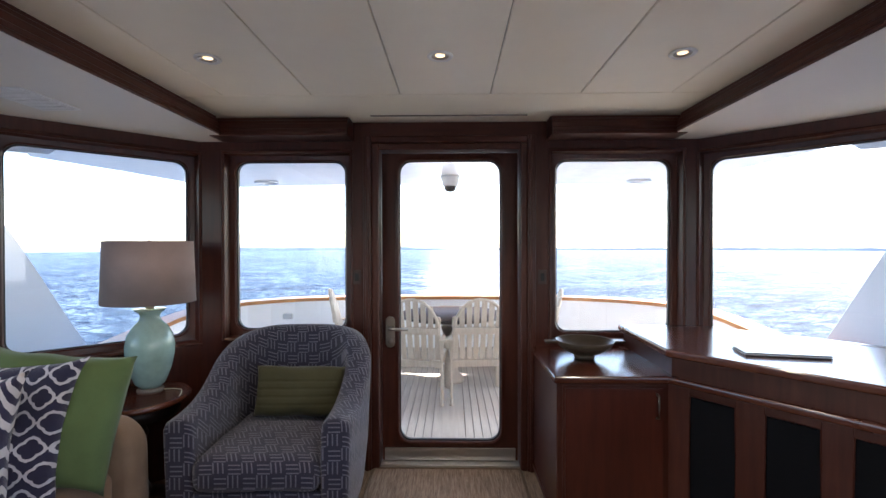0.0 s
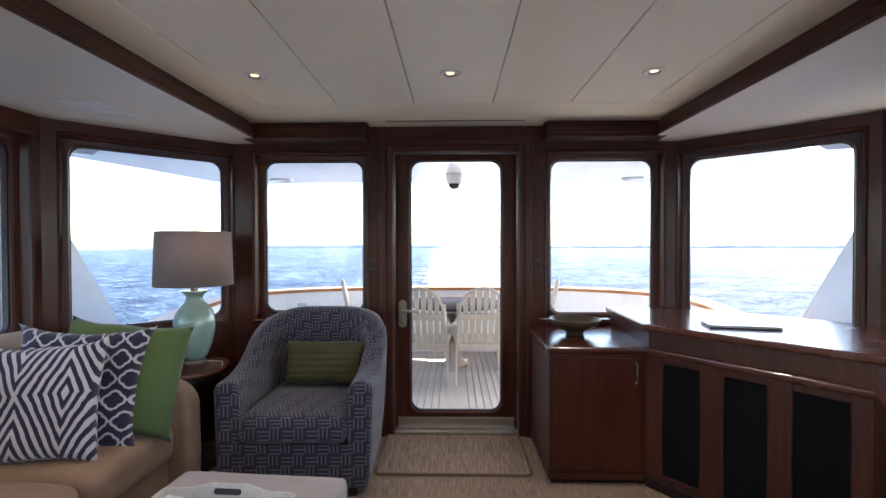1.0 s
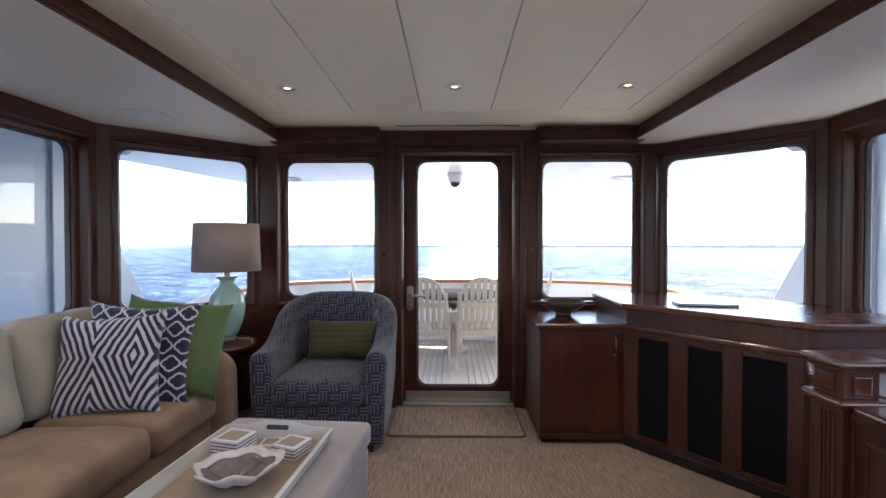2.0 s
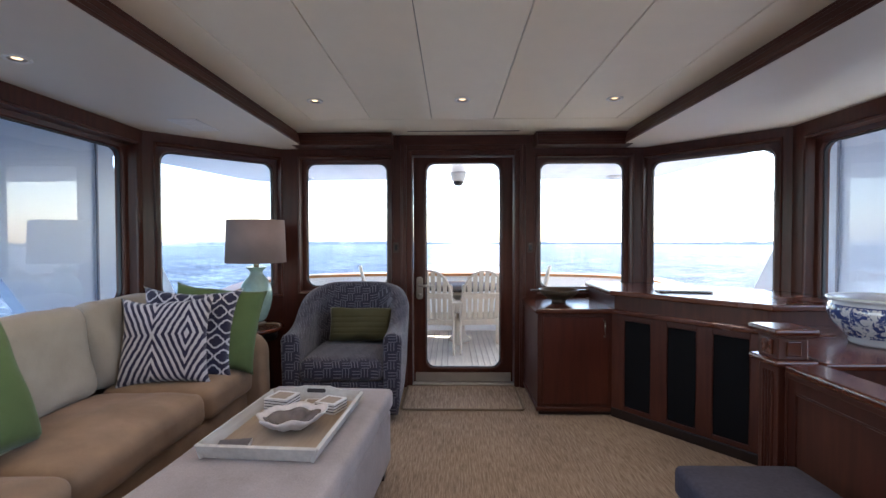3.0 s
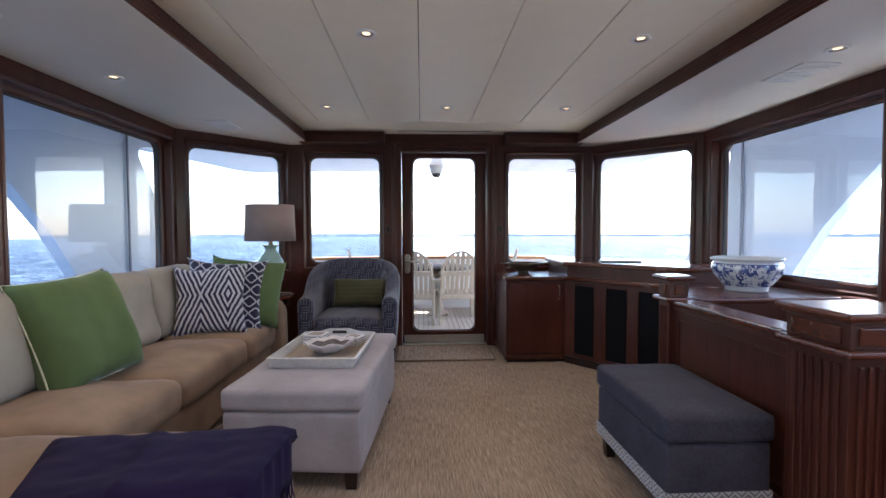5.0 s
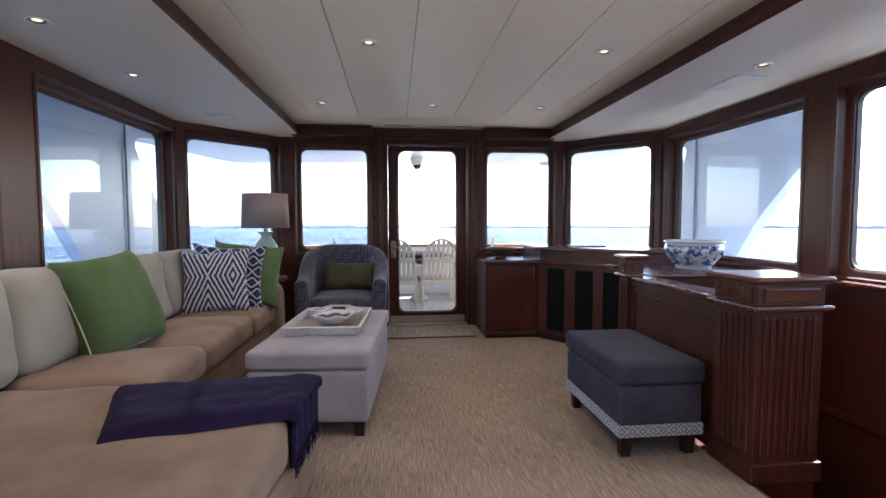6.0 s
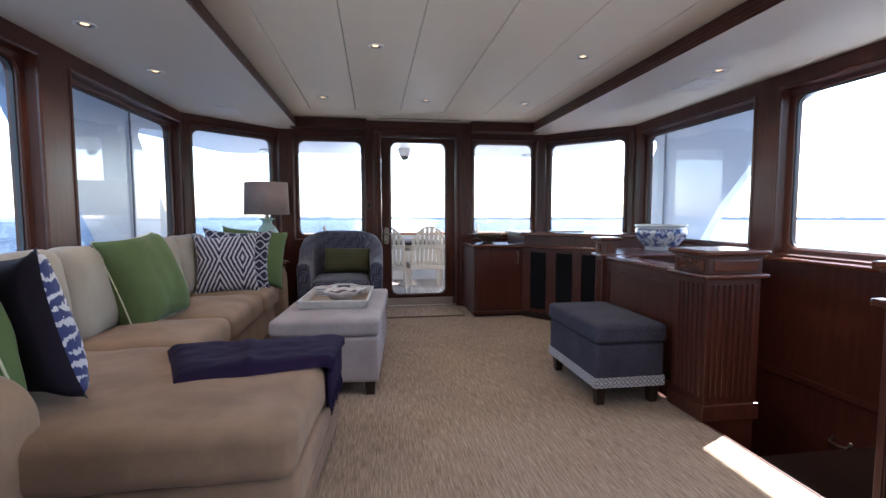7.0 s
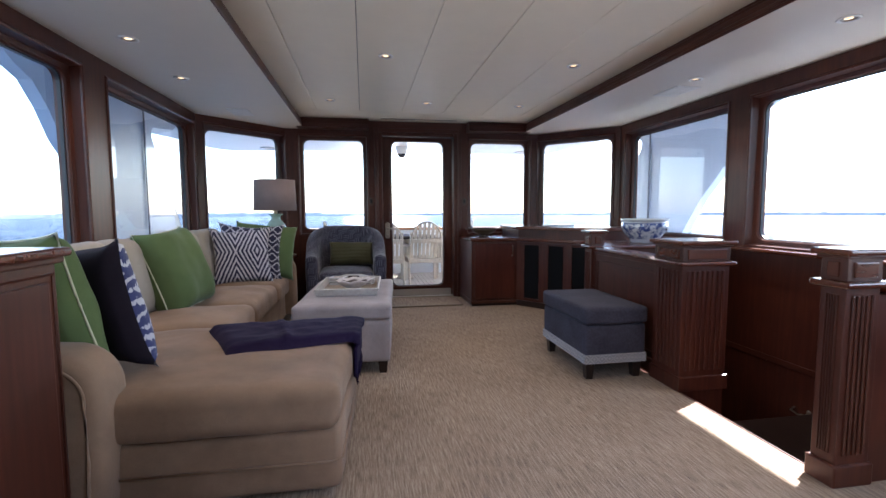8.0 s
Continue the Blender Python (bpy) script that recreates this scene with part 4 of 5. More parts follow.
# side table and lamp
table = thing("side_table", pose(-1.553, 2.42, 0) @ Matrix.Diagonal((1, 1, 1.036, 1)), "round dark mahogany side table beside the sofa", "table")
part("tabletop", lathe([(0.0, 0.53), (0.235, 0.53), (0.248, 0.537), (0.252, 0.548), (0.246, 0.56), (0.232, 0.562), (0.226, 0.558), (0.0, 0.558)], 48), MAHOGANY_TOP, table, "polished round top with a raised rim", True)
part("apron", lathe([(0.20, 0.47), (0.205, 0.53), (0.0, 0.53)], 40), DARKWOOD, table, smooth=True)
part("column", lathe([(0.05, 0.06), (0.075, 0.1), (0.045, 0.16), (0.04, 0.3), (0.06, 0.38), (0.045, 0.42), (0.09, 0.47)], 28), DARKWOOD, table, smooth=True)
part("foot", lathe([(0.19, 0.0), (0.20, 0.02), (0.17, 0.05), (0.06, 0.08)], 36), DARKWOOD, table, smooth=True)

lamp = thing("table_lamp", pose(-1.52, 2.492, 0.5785), "celadon ceramic table lamp with a taupe drum shade", "lamp")
part("foot", lathe([(0.062, 0.0), (0.064, 0.018), (0.055, 0.026)], 32), plain("clear_lamp_foot", (0.15, 0.13, 0.11), 0.15), lamp, "pale round lamp foot", True)
part("vase", lathe([(r * 0.99, z) for r, z in ((0.05, 0.026), (0.072, 0.05), (0.098, 0.12), (0.112, 0.19), (0.114, 0.24), (0.104, 0.295), (0.078, 0.34), (0.053, 0.365), (0.045, 0.385), (0.05, 0.405), (0.072, 0.42), (0.075, 0.426), (0.03, 0.427))], 44), CELADON, lamp, "glossy celadon glazed vase body", True)
part("neck", lathe([(0.02, 0.42), (0.02, 0.47), (0.012, 0.475), (0.012, 0.52)], 20), BRASS, lamp, "brass lamp neck", True)
part("bulb", lathe([(0.012, 0.52), (0.03, 0.56), (0.034, 0.59), (0.02, 0.62), (0.002, 0.63)], 20), BULB, lamp, "lit warm bulb", True)
r0, r1, z0, z1 = 0.212, 0.201, 0.460, 0.772
part("shade", lathe([(r0 - 0.004, z0), (r0, z0), (r1, z1), (r1 - 0.004, z1), (r0 - 0.0042, z0 + 0.001)], 56, cap=False), SHADE, lamp, "taupe linen drum shade", True)
part("finial", lathe([(0.006, 0.768), (0.009, 0.775), (0.003, 0.782)], 12), BRASS, lamp)
bm = bmesh.new()
for k in range(3):
    a = 2 * math.pi * k / 3
    tube([(0, 0, 0.772), (r1 * 0.97 * math.cos(a), r1 * 0.97 * math.sin(a), 0.772)], 0.0025, 6, bm)
part("spider", bm, BRASS, lamp)
part("cord", tube([(0.055, 0.02, 0.006), (0.10, 0.035, 0.005), (0.15, 0.02, 0.006), (0.185, -0.04, 0.0085), (0.205, -0.09, 0.009)], 0.003, 6), PIPING, lamp, "thin pale lamp cord", True)

# ---- armchair ----
def armchair(m):
    t = thing("armchair", m, "navy tub armchair in pale basket-weave patterned fabric", "chair")
    W, D, R, th = 0.378, 0.80, 0.32, 0.100      # half width, depth, corner radius, wall
    path = []
    for i in range(9):
        path.append((-W, i / 8 * (D - R), 0.0))
    for i in range(1, 13):
        a = math.pi - math.pi / 2 * i / 12
        path.append((-W + R + R * math.cos(a), D - R + R * math.sin(a), 0.0))
    half = path[:]
    for x, y, _ in reversed(half):
        path.append((-x, y, 0.0))
    n = len(path)
    prof_rows = []
    bm = bmesh.new()
    for i, (x, y, _) in enumerate(path):
        s = y / D
        top = 0.597 + 0.272 * math.sin(math.pi / 2 * min(1, max(0, (s - 0.02) / 0.98))) ** 3.6
        a, b = path[max(0, i - 1)], path[min(n - 1, i + 1)]
        tx, ty = b[0] - a[0], b[1] - a[1]
        l = math.hypot(tx, ty)
        nx, ny = ty / l, -tx / l          # towards the inside of the seat
        flare = 0.015 + 0.035 * s
        tk = th * (0.85 + 0.25 * (1 - s))
        row = []
        for off, z in ((0.012, 0.06), (0.0, 0.12), (-flare * 0.5, 0.30), (-flare, top - 0.05), (-flare + 0.012, top - 0.018), (tk * 0.35, top), (tk * 0.7, top - 0.006), (tk * 0.95, top - 0.03), (tk, top - 0.08), (tk * 1.02, 0.40), (tk, 0.25), (tk, 0.06)):
            row.append(bm.verts.new((x + nx * off, y + ny * off, z)))
        prof_rows.append(row)
    k = len(prof_rows[0])
    for p, q in zip(prof_rows, prof_rows[1:]):
        for j in range(k):
            bm.faces.new((p[j], q[j], q[(j + 1) % k], p[(j + 1) % k]))
    bm.faces.new(prof_rows[0][::-1])
    bm.faces.new(prof_rows[-1])
    bmesh.ops.recalc_face_normals(bm, faces=bm.faces)
    es = [e for e in bm.edges if any(len(f.verts) > 4 for f in e.link_faces)]
    bmesh.ops.bevel(bm, geom=es, offset=0.025, segments=4, profile=0.5, affect='EDGES', clamp_overlap=True)
    part("tub_shell", bm, CHAIR, t, "curved back and arms in patterned fabric", True)
    part("seat_cushion", pad(-W + 0.108, W - 0.108, -0.02, D - 0.2, 0.285, 0.43, 0.05, 0.02, 3), CHAIR, t, "plump patterned seat cushion", True)
    part("seat_base", pad(-W + 0.10, W - 0.10, 0.004, D - 0.15, 0.06, 0.283, 0.02, 0, 4), CHAIR, t, smooth=True)
    for sx in (-1, 1):
        for y in (0.07, D - 0.16):
            part("foot", box_bm(sx * (W - 0.09) - 0.02, sx * (W - 0.09) + 0.02, y - 0.02, y + 0.02, 0, 0.075, 0.004), DARKWOOD, t, "dark wooden foot")
    return t


armchair(pose(-0.795, 2.065, 0, 0, 0, 2))


def lumbar(m):
    t = thing("lumbar_pillow", m, "olive green pleated lumbar pillow on the armchair", "pillow")
    bm = cushion(0.46, 0.255, 0.13, seed=9, nv=40, pinch=0.04)
    for v in bm.verts:
        if abs(v.co.z) < 0.075 and v.co.y < 0:
            v.co.y += 0.006 * max(0, math.sin(v.co.z * 2 * math.pi / 0.038)) ** 4
    part("cover", bm, OLIVE, t, smooth=True)


lumbar(pose(-0.757, 2.525, 0.575, 0, 0, 2) @ pose(0, 0, 0, -16, 0, 0))

# ---- ottoman with tray ----
ott = thing("ottoman", pose(-0.727, 0.915, 0, 0, 0, -4.2), "long pale grey linen storage ottoman on dark feet", "ottoman")
part("body", pad(-0.300, 0.300, -0.552, 0.552, 0.078, 0.345, 0.018, 0, 3, wob=0.002), OTTO, ott, smooth=True)
part("lid", pad(-0.308, 0.308, -0.562, 0.562, 0.348, 0.446, 0.024, 0.006, 4, wob=0.003), OTTO, ott, "padded hinged lid", True)
for sx in (-1, 1):
    for sy in (-1, 1):
        bm = prism([(-0.03, -0.03), (0.03, -0.03), (0.03, 0.03), (-0.03, 0.03)], 0, 0.08, bevel=0.003)
        for v in bm.verts:
            f = 0.75 + 0.25 * v.co.z / 0.08
            v.co.x, v.co.y = sx * 0.252 + v.co.x * f, sy * 0.508 + v.co.y * f
        part("foot", bm, DARKWOOD, ott, "tapered dark foot")

tray = thing("serving_tray", pose(-0.728, 0.945, 0.4525, 0, 0, -3.6), "whitewashed wooden serving tray with flared sides", "tray")
TW, TL = 0.198, 0.283
part("tray_floor", box_bm(-TW + 0.01, TW - 0.01, -TL + 0.01, TL - 0.01, 0.0, 0.012), TRAYWOOD, tray, "worn bare wood tray bottom")
for sx in (-1, 1):
    bm = box_bm(-0.007, 0.007, -TL - 0.014, TL + 0.014, 0, 0.052, 0.002)
    bmesh.ops.transform(bm, matrix=pose(sx * (TW - 0.002), 0, 0.002, 0, sx * 22, 0), verts=bm.verts)
    part("side", bm, WHITEWASH, tray)
for sy in (-1, 1):
    bm = bmesh.new()
    top = [(-TW - 0.016, 0.052), (-0.12, 0.056), (-0.06, 0.072), (0.06, 0.072), (0.12, 0.056), (TW + 0.016, 0.052)] if sy > 0 else [(-TW - 0.016, 0.052), (TW + 0.016, 0.052)]
    bm = prism([(-TW + 0.002, 0.0)] + top + [(TW - 0.002, 0.0)], -0.007, 0.007, bevel=0.002)
    bmesh.ops.transform(bm, matrix=pose(0, sy * (TL - 0.002), 0.002, 90 - sy * 20, 0, 0), verts=bm.verts)
    part("end_board", bm, WHITEWASH, tray)
bm = prism(rounded(-0.045, 0.045, 0.040, 0.058, 0.009), -0.0085, 0.0085)
bmesh.ops.transform(bm, matrix=pose(0, TL - 0.002, 0.002, 70, 0, 0), verts=bm.verts)
part("hand_hole", bm, DARKWOOD, tray, "dark cut-out hand hole")


def shell_dish(m):
    t = thing("shell_dish", m, "large abalone shell dish with a dark glossy inside", "shell")
    for nm, mat, dz, r0 in (("shell", SHELLOUT, 0.0, 1.0), ("lining", SHELLIN, 0.011, 0.80)):
        bm = bmesh.new()
        rings = []
        for i in range(9):
            f = i / 8
            ring = []
            for k in range(44):
                a = 2 * math.pi * k / 44
                wob = 1 + 0.05 * math.sin(5 * a + 1) + 0.035 * math.sin(9 * a) + 0.08 * math.cos(a)
                r = f * r0 * wob
                z = 0.058 * (f * r0) ** 2.4 + 0.006 * math.sin(7 * a) * f
                ring.append(bm.verts.new((0.165 * r * math.cos(a), 0.128 * r * math.sin(a), z + dz)))
            rings.append(ring)
        for p, q in zip(rings, rings[1:]):
            for k in range(44):
                bm.faces.new((p[k], p[(k + 1) % 44], q[(k + 1) % 44], q[k]))
        bmesh.ops.remove_doubles(bm, verts=bm.verts, dist=1e-5)
        bmesh.ops.solidify(bm, geom=bm.faces[:], thickness=0.006 if nm == "shell" else 0.001)
        part(nm, bm, mat, t, smooth=True)


shell_dish(pose(-0.712, 0.885, 0.4695, 0, 0, 24) @ Matrix.Diagonal((0.8, 0.85, 1.0, 1)))


def coasters(m, n, w):
    t = thing("coaster_stack", m, "stack of white coasters with navy edges", "coasters", "coasters on the tray")
    for i in range(n):
        part("coaster", box_bm(-w, w, -w, w, i * 0.012, i * 0.012 + 0.0085, 0.001), PALECARD, t)
        part("edge", box_bm(-w + 0.001, w - 0.001, -w + 0.001, w - 0.001, i * 0.012 + 0.0085, i * 0.012 + 0.012), NAVY_FELT, t)
    part("coaster", box_bm(-w, w, -w, w, n * 0.012, n * 0.012 + 0.0085, 0.001), PALECARD, t)
    part("print", box_bm(-w * 0.72, w * 0.72, -w * 0.72, w * 0.72, n * 0.012 + 0.0085, n * 0.012 + 0.0089), TRAYWOOD, t, "faded tan print")


coasters(pose(-0.825, 1.115, 0.465, 0, 0, -14), 4, 0.055)
coasters(pose(-0.605, 1.095, 0.465, 0, 0, -20), 3, 0.050)
coasters(pose(-0.712, 1.175, 0.465, 0, 0, 3), 0, 0.036)
box_ = thing("matchbox", pose(-0.862, 0.735, 0.465, 0, 0, 10), "small dark printed card box on the tray", "box")
part("sleeve", box_bm(-0.055, 0.055, -0.03, 0.03, 0, 0.014, 0.001), plain("dark_printed_card", (0.07, 0.06, 0.065), 0.4, vary=0.4, scale=60), box_)
part("drawer", box_bm(0.0552, 0.058, -0.028, 0.028, 0.001, 0.013), PALECARD, box_)

# ---- stool ----
stool = thing("storage_stool", pose(0.880, 0.330, 0), "slate blue storage stool with woven border tape", "stool")
part("body", pad(-0.198, 0.198, -0.330, 0.330, 0.10, 0.340, 0.014, 0, 5, wob=0.002), SLATE, stool, smooth=True)
part("lid", pad(-0.208, 0.208, -0.340, 0.340, 0.343, 0.446, 0.022, 0.006, 6, wob=0.003), SLATE, stool, "padded lid", True)
bm = bmesh.new()
for x0, x1, y0, y1 in ((-0.202, 0.202, -0.334, -0.3285), (-0.202, 0.202, 0.3285, 0.334), (-0.202, -0.1965, -0.3285, 0.3285), (0.1965, 0.202, -0.3285, 0.3285)):
    box(bm, x0, x1, y0, y1, 0.104, 0.160)
part("border_tape", bm, TRIM_TAPE, stool, "pale geometric woven tape")
for sx in (-1, 1):
    for sy in (-1, 1):
        bm = prism([(-0.028, -0.028), (0.028, -0.028), (0.028, 0.028), (-0.028, 0.028)], 0, 0.105, bevel=0.003)
        for v in bm.verts:
            f = 0.72 + 0.28 * v.co.z / 0.105
            v.co.x, v.co.y = sx * 0.155 + v.co.x * f, sy * 0.285 + v.co.y * f
        part("foot", bm, DARKWOOD, stool, "tapered dark foot")

# ---- door mat ----
mat_ = thing("door_mat", pose(0.0, 2.605, 0.0), "beige woven door mat with brown binding", "mat")
part("mat_field", box_bm(-0.425, 0.425, -0.255, 0.255, 0.001, 0.012, 0.003), MAT_FIBRE, mat_)
part("binding", tube([(x, y, 0.007) for x, y in rounded(-0.432, 0.432, -0.262, 0.262, 0.03)], 0.008, 6, closed=True), MAT_EDGE, mat_, "brown bound edge", True)

# ---- starboard cabinets ----
cab = thing("cabinet", pose(0, 0, 0), "low mahogany cabinet with one panelled door", "cabinet")
part("body", box_bm(0.508, 1.03, 2.262, 2.873, 0.055, 0.700, 0.004), MAHOGANY, cab)
part("plinth", box_bm(0.520, 1.03, 2.285, 2.873, 0.0, 0.055), DARKWOOD, cab, "recessed dark plinth")
part("base_moulding", box_bm(0.500, 1.005, 2.252, 2.873, 0.030, 0.062, 0.006), MAHOGANY_X, cab)
part("top", box_bm(0.492, 1.06, 2.238, 2.874, 0.700, 0.735, 0.011, seg=3), MAHOGANY_TOP, cab, "polished mahogany top with eased edge")
cd = part("cabinet_door", box_bm(0.545, 0.985, 2.250, 2.263, 0.085, 0.678, 0.003), wood("mahogany_door_red", (0.034, 0.0075, 0.0045), (0.064, 0.0145, 0.0080), (0.096, 0.024, 0.0125)), cab, "flat reddish mahogany door")
part("bead", box_bm(0.533, 0.997, 2.256, 2.2625, 0.073, 0.690, 0.002), MAHOGANY, cab)
part("handle", tube([(0.955, 2.250, 0.545), (0.955, 2.225, 0.55), (0.955, 2.222, 0.60), (0.955, 2.225, 0.65), (0.955, 2.250, 0.655)], 0.0055, 8), AGED, cd, "aged bar handle", True)

bowl = thing("wooden_dish", pose(0.725, 2.585, 0.7365), "dark turned wooden dish with two lug handles", "bowl")
part("dish", lathe([(0.05, 0.0), (0.055, 0.012), (0.05, 0.018), (0.09, 0.035), (0.13, 0.062), (0.152, 0.092), (0.148, 0.096), (0.142, 0.090), (0.12, 0.066), (0.08, 0.043), (0.0, 0.03)], 44), BOWLWOOD, bowl, smooth=True)
for sx in (-1, 1):
    part("lug", box_bm(sx * 0.175 - 0.032, sx * 0.175 + 0.032, -0.028, 0.028, 0.081, 0.093, 0.005), BOWLWOOD, bowl, "flat lug handle")

# bar: slanted cabinet with three speaker panels
bar = thing("bar_counter", pose(0, 0, 0), "slanted mahogany bar counter with black speaker panels", "counter")
P0, P1 = Vector((1.02, 2.265, 0)), Vector((1.575, 1.555, 0))
ang = math.degrees(math.atan2(P1.y - P0.y, P1.x - P0.x))
m_bar = pose(P0.x, P0.y, 0, 0, 0, ang)
LB = (P1 - P0).length


def bar_local(bm):
    bmesh.ops.transform(bm, matrix=m_bar, verts=bm.verts)
    return bm


part("body", prism([(1.031, 2.270), (1.586, 1.562), (2.152, 1.562), (2.152, 2.187), (1.466, 2.873), (1.034, 2.873)], 0.0, 0.826), MAHOGANY, bar, "mahogany bar body")
rails = [(0.0, 0.092), (0.276, 0.379), (0.554, 0.642), (0.832, LB)]
for a, b in rails:
    part("stile", bar_local(box_bm(a, b, -0.014, 0.0, 0.062, 0.70, 0.003)), MAHOGANY, bar)
for a, b in ((0.092, 0.276), (0.379, 0.554), (0.642, 0.832)):
    part("speaker_panel", bar_local(box_bm(a, b, -0.004, 0.004, 0.092, 0.668)), GRILLE, bar, "black cloth speaker panel")
    part("rail", bar_local(box_bm(a, b, -0.013, 0.0, 0.062, 0.092, 0.002)), MAHOGANY_X, bar)
    part("rail", bar_local(box_bm(a, b, -0.013, 0.0, 0.668, 0.70, 0.002)), MAHOGANY_X, bar)
    ring = [(a + 0.001, 0.093), (b - 0.001, 0.093), (b - 0.001, 0.667), (a + 0.001, 0.667)]
    part("bead", bar_local(tube([(u, -0.011, z) for u, z in ring], 0.004, 6, closed=True)), MAHOGANY, bar)
part("plinth", bar_local(box_bm(0, LB, -0.018, 0.0, 0.0, 0.060, 0.004)), DARKWOOD, bar, "dark plinth")
part("ledge", bar_local(box_bm(-0.008, LB + 0.02, -0.032, 0.0, 0.702, 0.735, 0.010, seg=3)), MAHOGANY_TOP, bar, "moulded ledge at counter height")
top = prism([(1.003, 2.874), (0.985, 2.225), (1.590, 1.532), (2.153, 1.532), (2.153, 2.187), (1.466, 2.874)], 0.827, 0.862, bevel=0.010)
part("top", top, MAHOGANY_TOP, bar, "polished mahogany bar top")
part("top_inlay", tube([(1.09, 2.82, 0.861), (1.45, 2.80, 0.861), (2.05, 2.20, 0.861)], 0.0028, 6), DARKWOOD, bar)

fold = thing("closed_folder", pose(1.43, 2.145, 0.863, 0, 0, -12), "flat dark closed folder on the bar", "folder")
fold.scale = (0.88, 0.75, 0.8)
part("cover", box_bm(-0.18, 0.18, -0.10, 0.10, 0.0, 0.006, 0.002), PLASTIC_D, fold)
part("pages", box_bm(-0.176, 0.176, -0.096, 0.096, 0.006, 0.012), PALECARD, fold)
part("cover", box_bm(-0.18, 0.18, -0.10, 0.10, 0.012, 0.018, 0.002), PLASTIC_D, fold)

# shelf by the stairwell with the porcelain bowl
shelf = thing("stair_shelf", pose(0, 0, 0), "mahogany shelf unit between bar and stairwell", "cabinet")
part("body", prism([(1.296, 0.815), (2.152, 0.815), (2.152, 1.560), (1.565, 1.560), (1.296, 1.17)], 0.0, 0.722), MAHOGANY, shelf)
part("lower_lining", box_bm(1.253, 2.152, 0.822, 0.852, -1.2, -0.062), MAHOGANY, shelf)
part("top", prism([(1.288, 0.80), (2.153, 0.80), (2.153, 1.5605), (1.560, 1.5605), (1.288, 1.17)], 0.7225, 0.752, bevel=0.009), MAHOGANY_TOP, shelf, "polished mahogany shelf top")
pot = thing("porcelain_bowl", pose(1.772, 1.115, 0.7535) @ Matrix.Diagonal((0.82, 0.82, 0.93, 1)), "large blue and white porcelain fish bowl", "bowl")
part("bowl", lathe([(0.0, 0.0), (0.135, 0.0), (0.142, 0.012), (0.138, 0.024), (0.17, 0.05), (0.218, 0.105), (0.232, 0.15), (0.222, 0.185), (0.212, 0.196), (0.234, 0.204), (0.238, 0.212), (0.228, 0.215), (0.20, 0.205), (0.205, 0.18), (0.212, 0.15), (0.195, 0.10), (0.14, 0.04), (0.0, 0.03)], 64), PORCELAIN, pot, smooth=True)
part("rim", tube([(0.231 * math.cos(a * math.pi / 24), 0.231 * math.sin(a * math.pi / 24), 0.212) for a in range(48)], 0.0065, 8, closed=True), plain("grey_green_glaze", (0.42, 0.46, 0.44), 0.12), pot, "grey-green glazed rim", True)


# ---- stairwell balustrade ----
def fluted(t, x0, x1, y0, y1, z0, z1, faces, reeds):
    """A pillar with a plinth, reeded faces and a panelled block under a moulded cap."""
    part("shaft", box_bm(x0, x1, y0, y1, z0, z1 - 0.12, 0.003), MAHOGANY, t)
    part("plinth", box_bm(x0 - 0.012, x1 + 0.012, y0 - 0.012, y1 + 0.012, max(z0, 0.0), 0.085, 0.006), MAHOGANY, t)
    part("neck_moulding", box_bm(x0 - 0.028, x1 + 0.028, y0 - 0.028, y1 + 0.028, z1 - 0.142, z1 - 0.118, 0.009, seg=3), MAHOGANY_TOP, t)
    part("block", box_bm(x0 - 0.002, x1 + 0.002, y0 - 0.002, y1 + 0.002, z1 - 0.118, z1 - 0.032, 0.003), MAHOGANY, t)
    part("cap", box_bm(x0 - 0.030, x1 + 0.030, y0 - 0.030, y1 + 0.030, z1 - 0.025, z1, 0.010, seg=3), MAHOGANY_TOP, t, "moulded cap")
    part("cap_bed", box_bm(x0 - 0.014, x1 + 0.014, y0 - 0.014, y1 + 0.014, z1 - 0.036, z1 - 0.024, 0.004), MAHOGANY, t)
    for f, n in zip(faces, reeds):
        a, b = (x0, x1) if f in "sn" else (y0, y1)
        g = 0.022
        w = (b - a - 2 * g) / n
        for i in range(n):
            c0, c1 = a + g + i * w + w * 0.22, a + g + (i + 1) * w - w * 0.22
            zz = (0.12, z1 - 0.17)
            if f == "w":
                bm = box_bm(x0 - 0.007, x0 + 0.002, c0, c1, *zz, 0.004)
            elif f == "s":
                bm = box_bm(c0, c1, y0 - 0.007, y0 + 0.002, *zz, 0.004)
            else:
                bm = box_bm(c0, c1, y1 - 0.002, y1 + 0.007, *zz, 0.004)
            part("reed", bm, MAHOGANY, t)
        lo, hi = z1 - 0.105, z1 - 0.048
        if f == "w":
            part("block_panel", box_bm(x0 - 0.010, x0 - 0.001, a + 0.025, b - 0.025, lo, hi, 0.004), MAHOGANY_TOP, t)
        elif f == "s":
            part("block_panel", box_bm(a + 0.025, b - 0.025, y0 - 0.010, y0 - 0.001, lo, hi, 0.004), MAHOGANY_TOP, t)


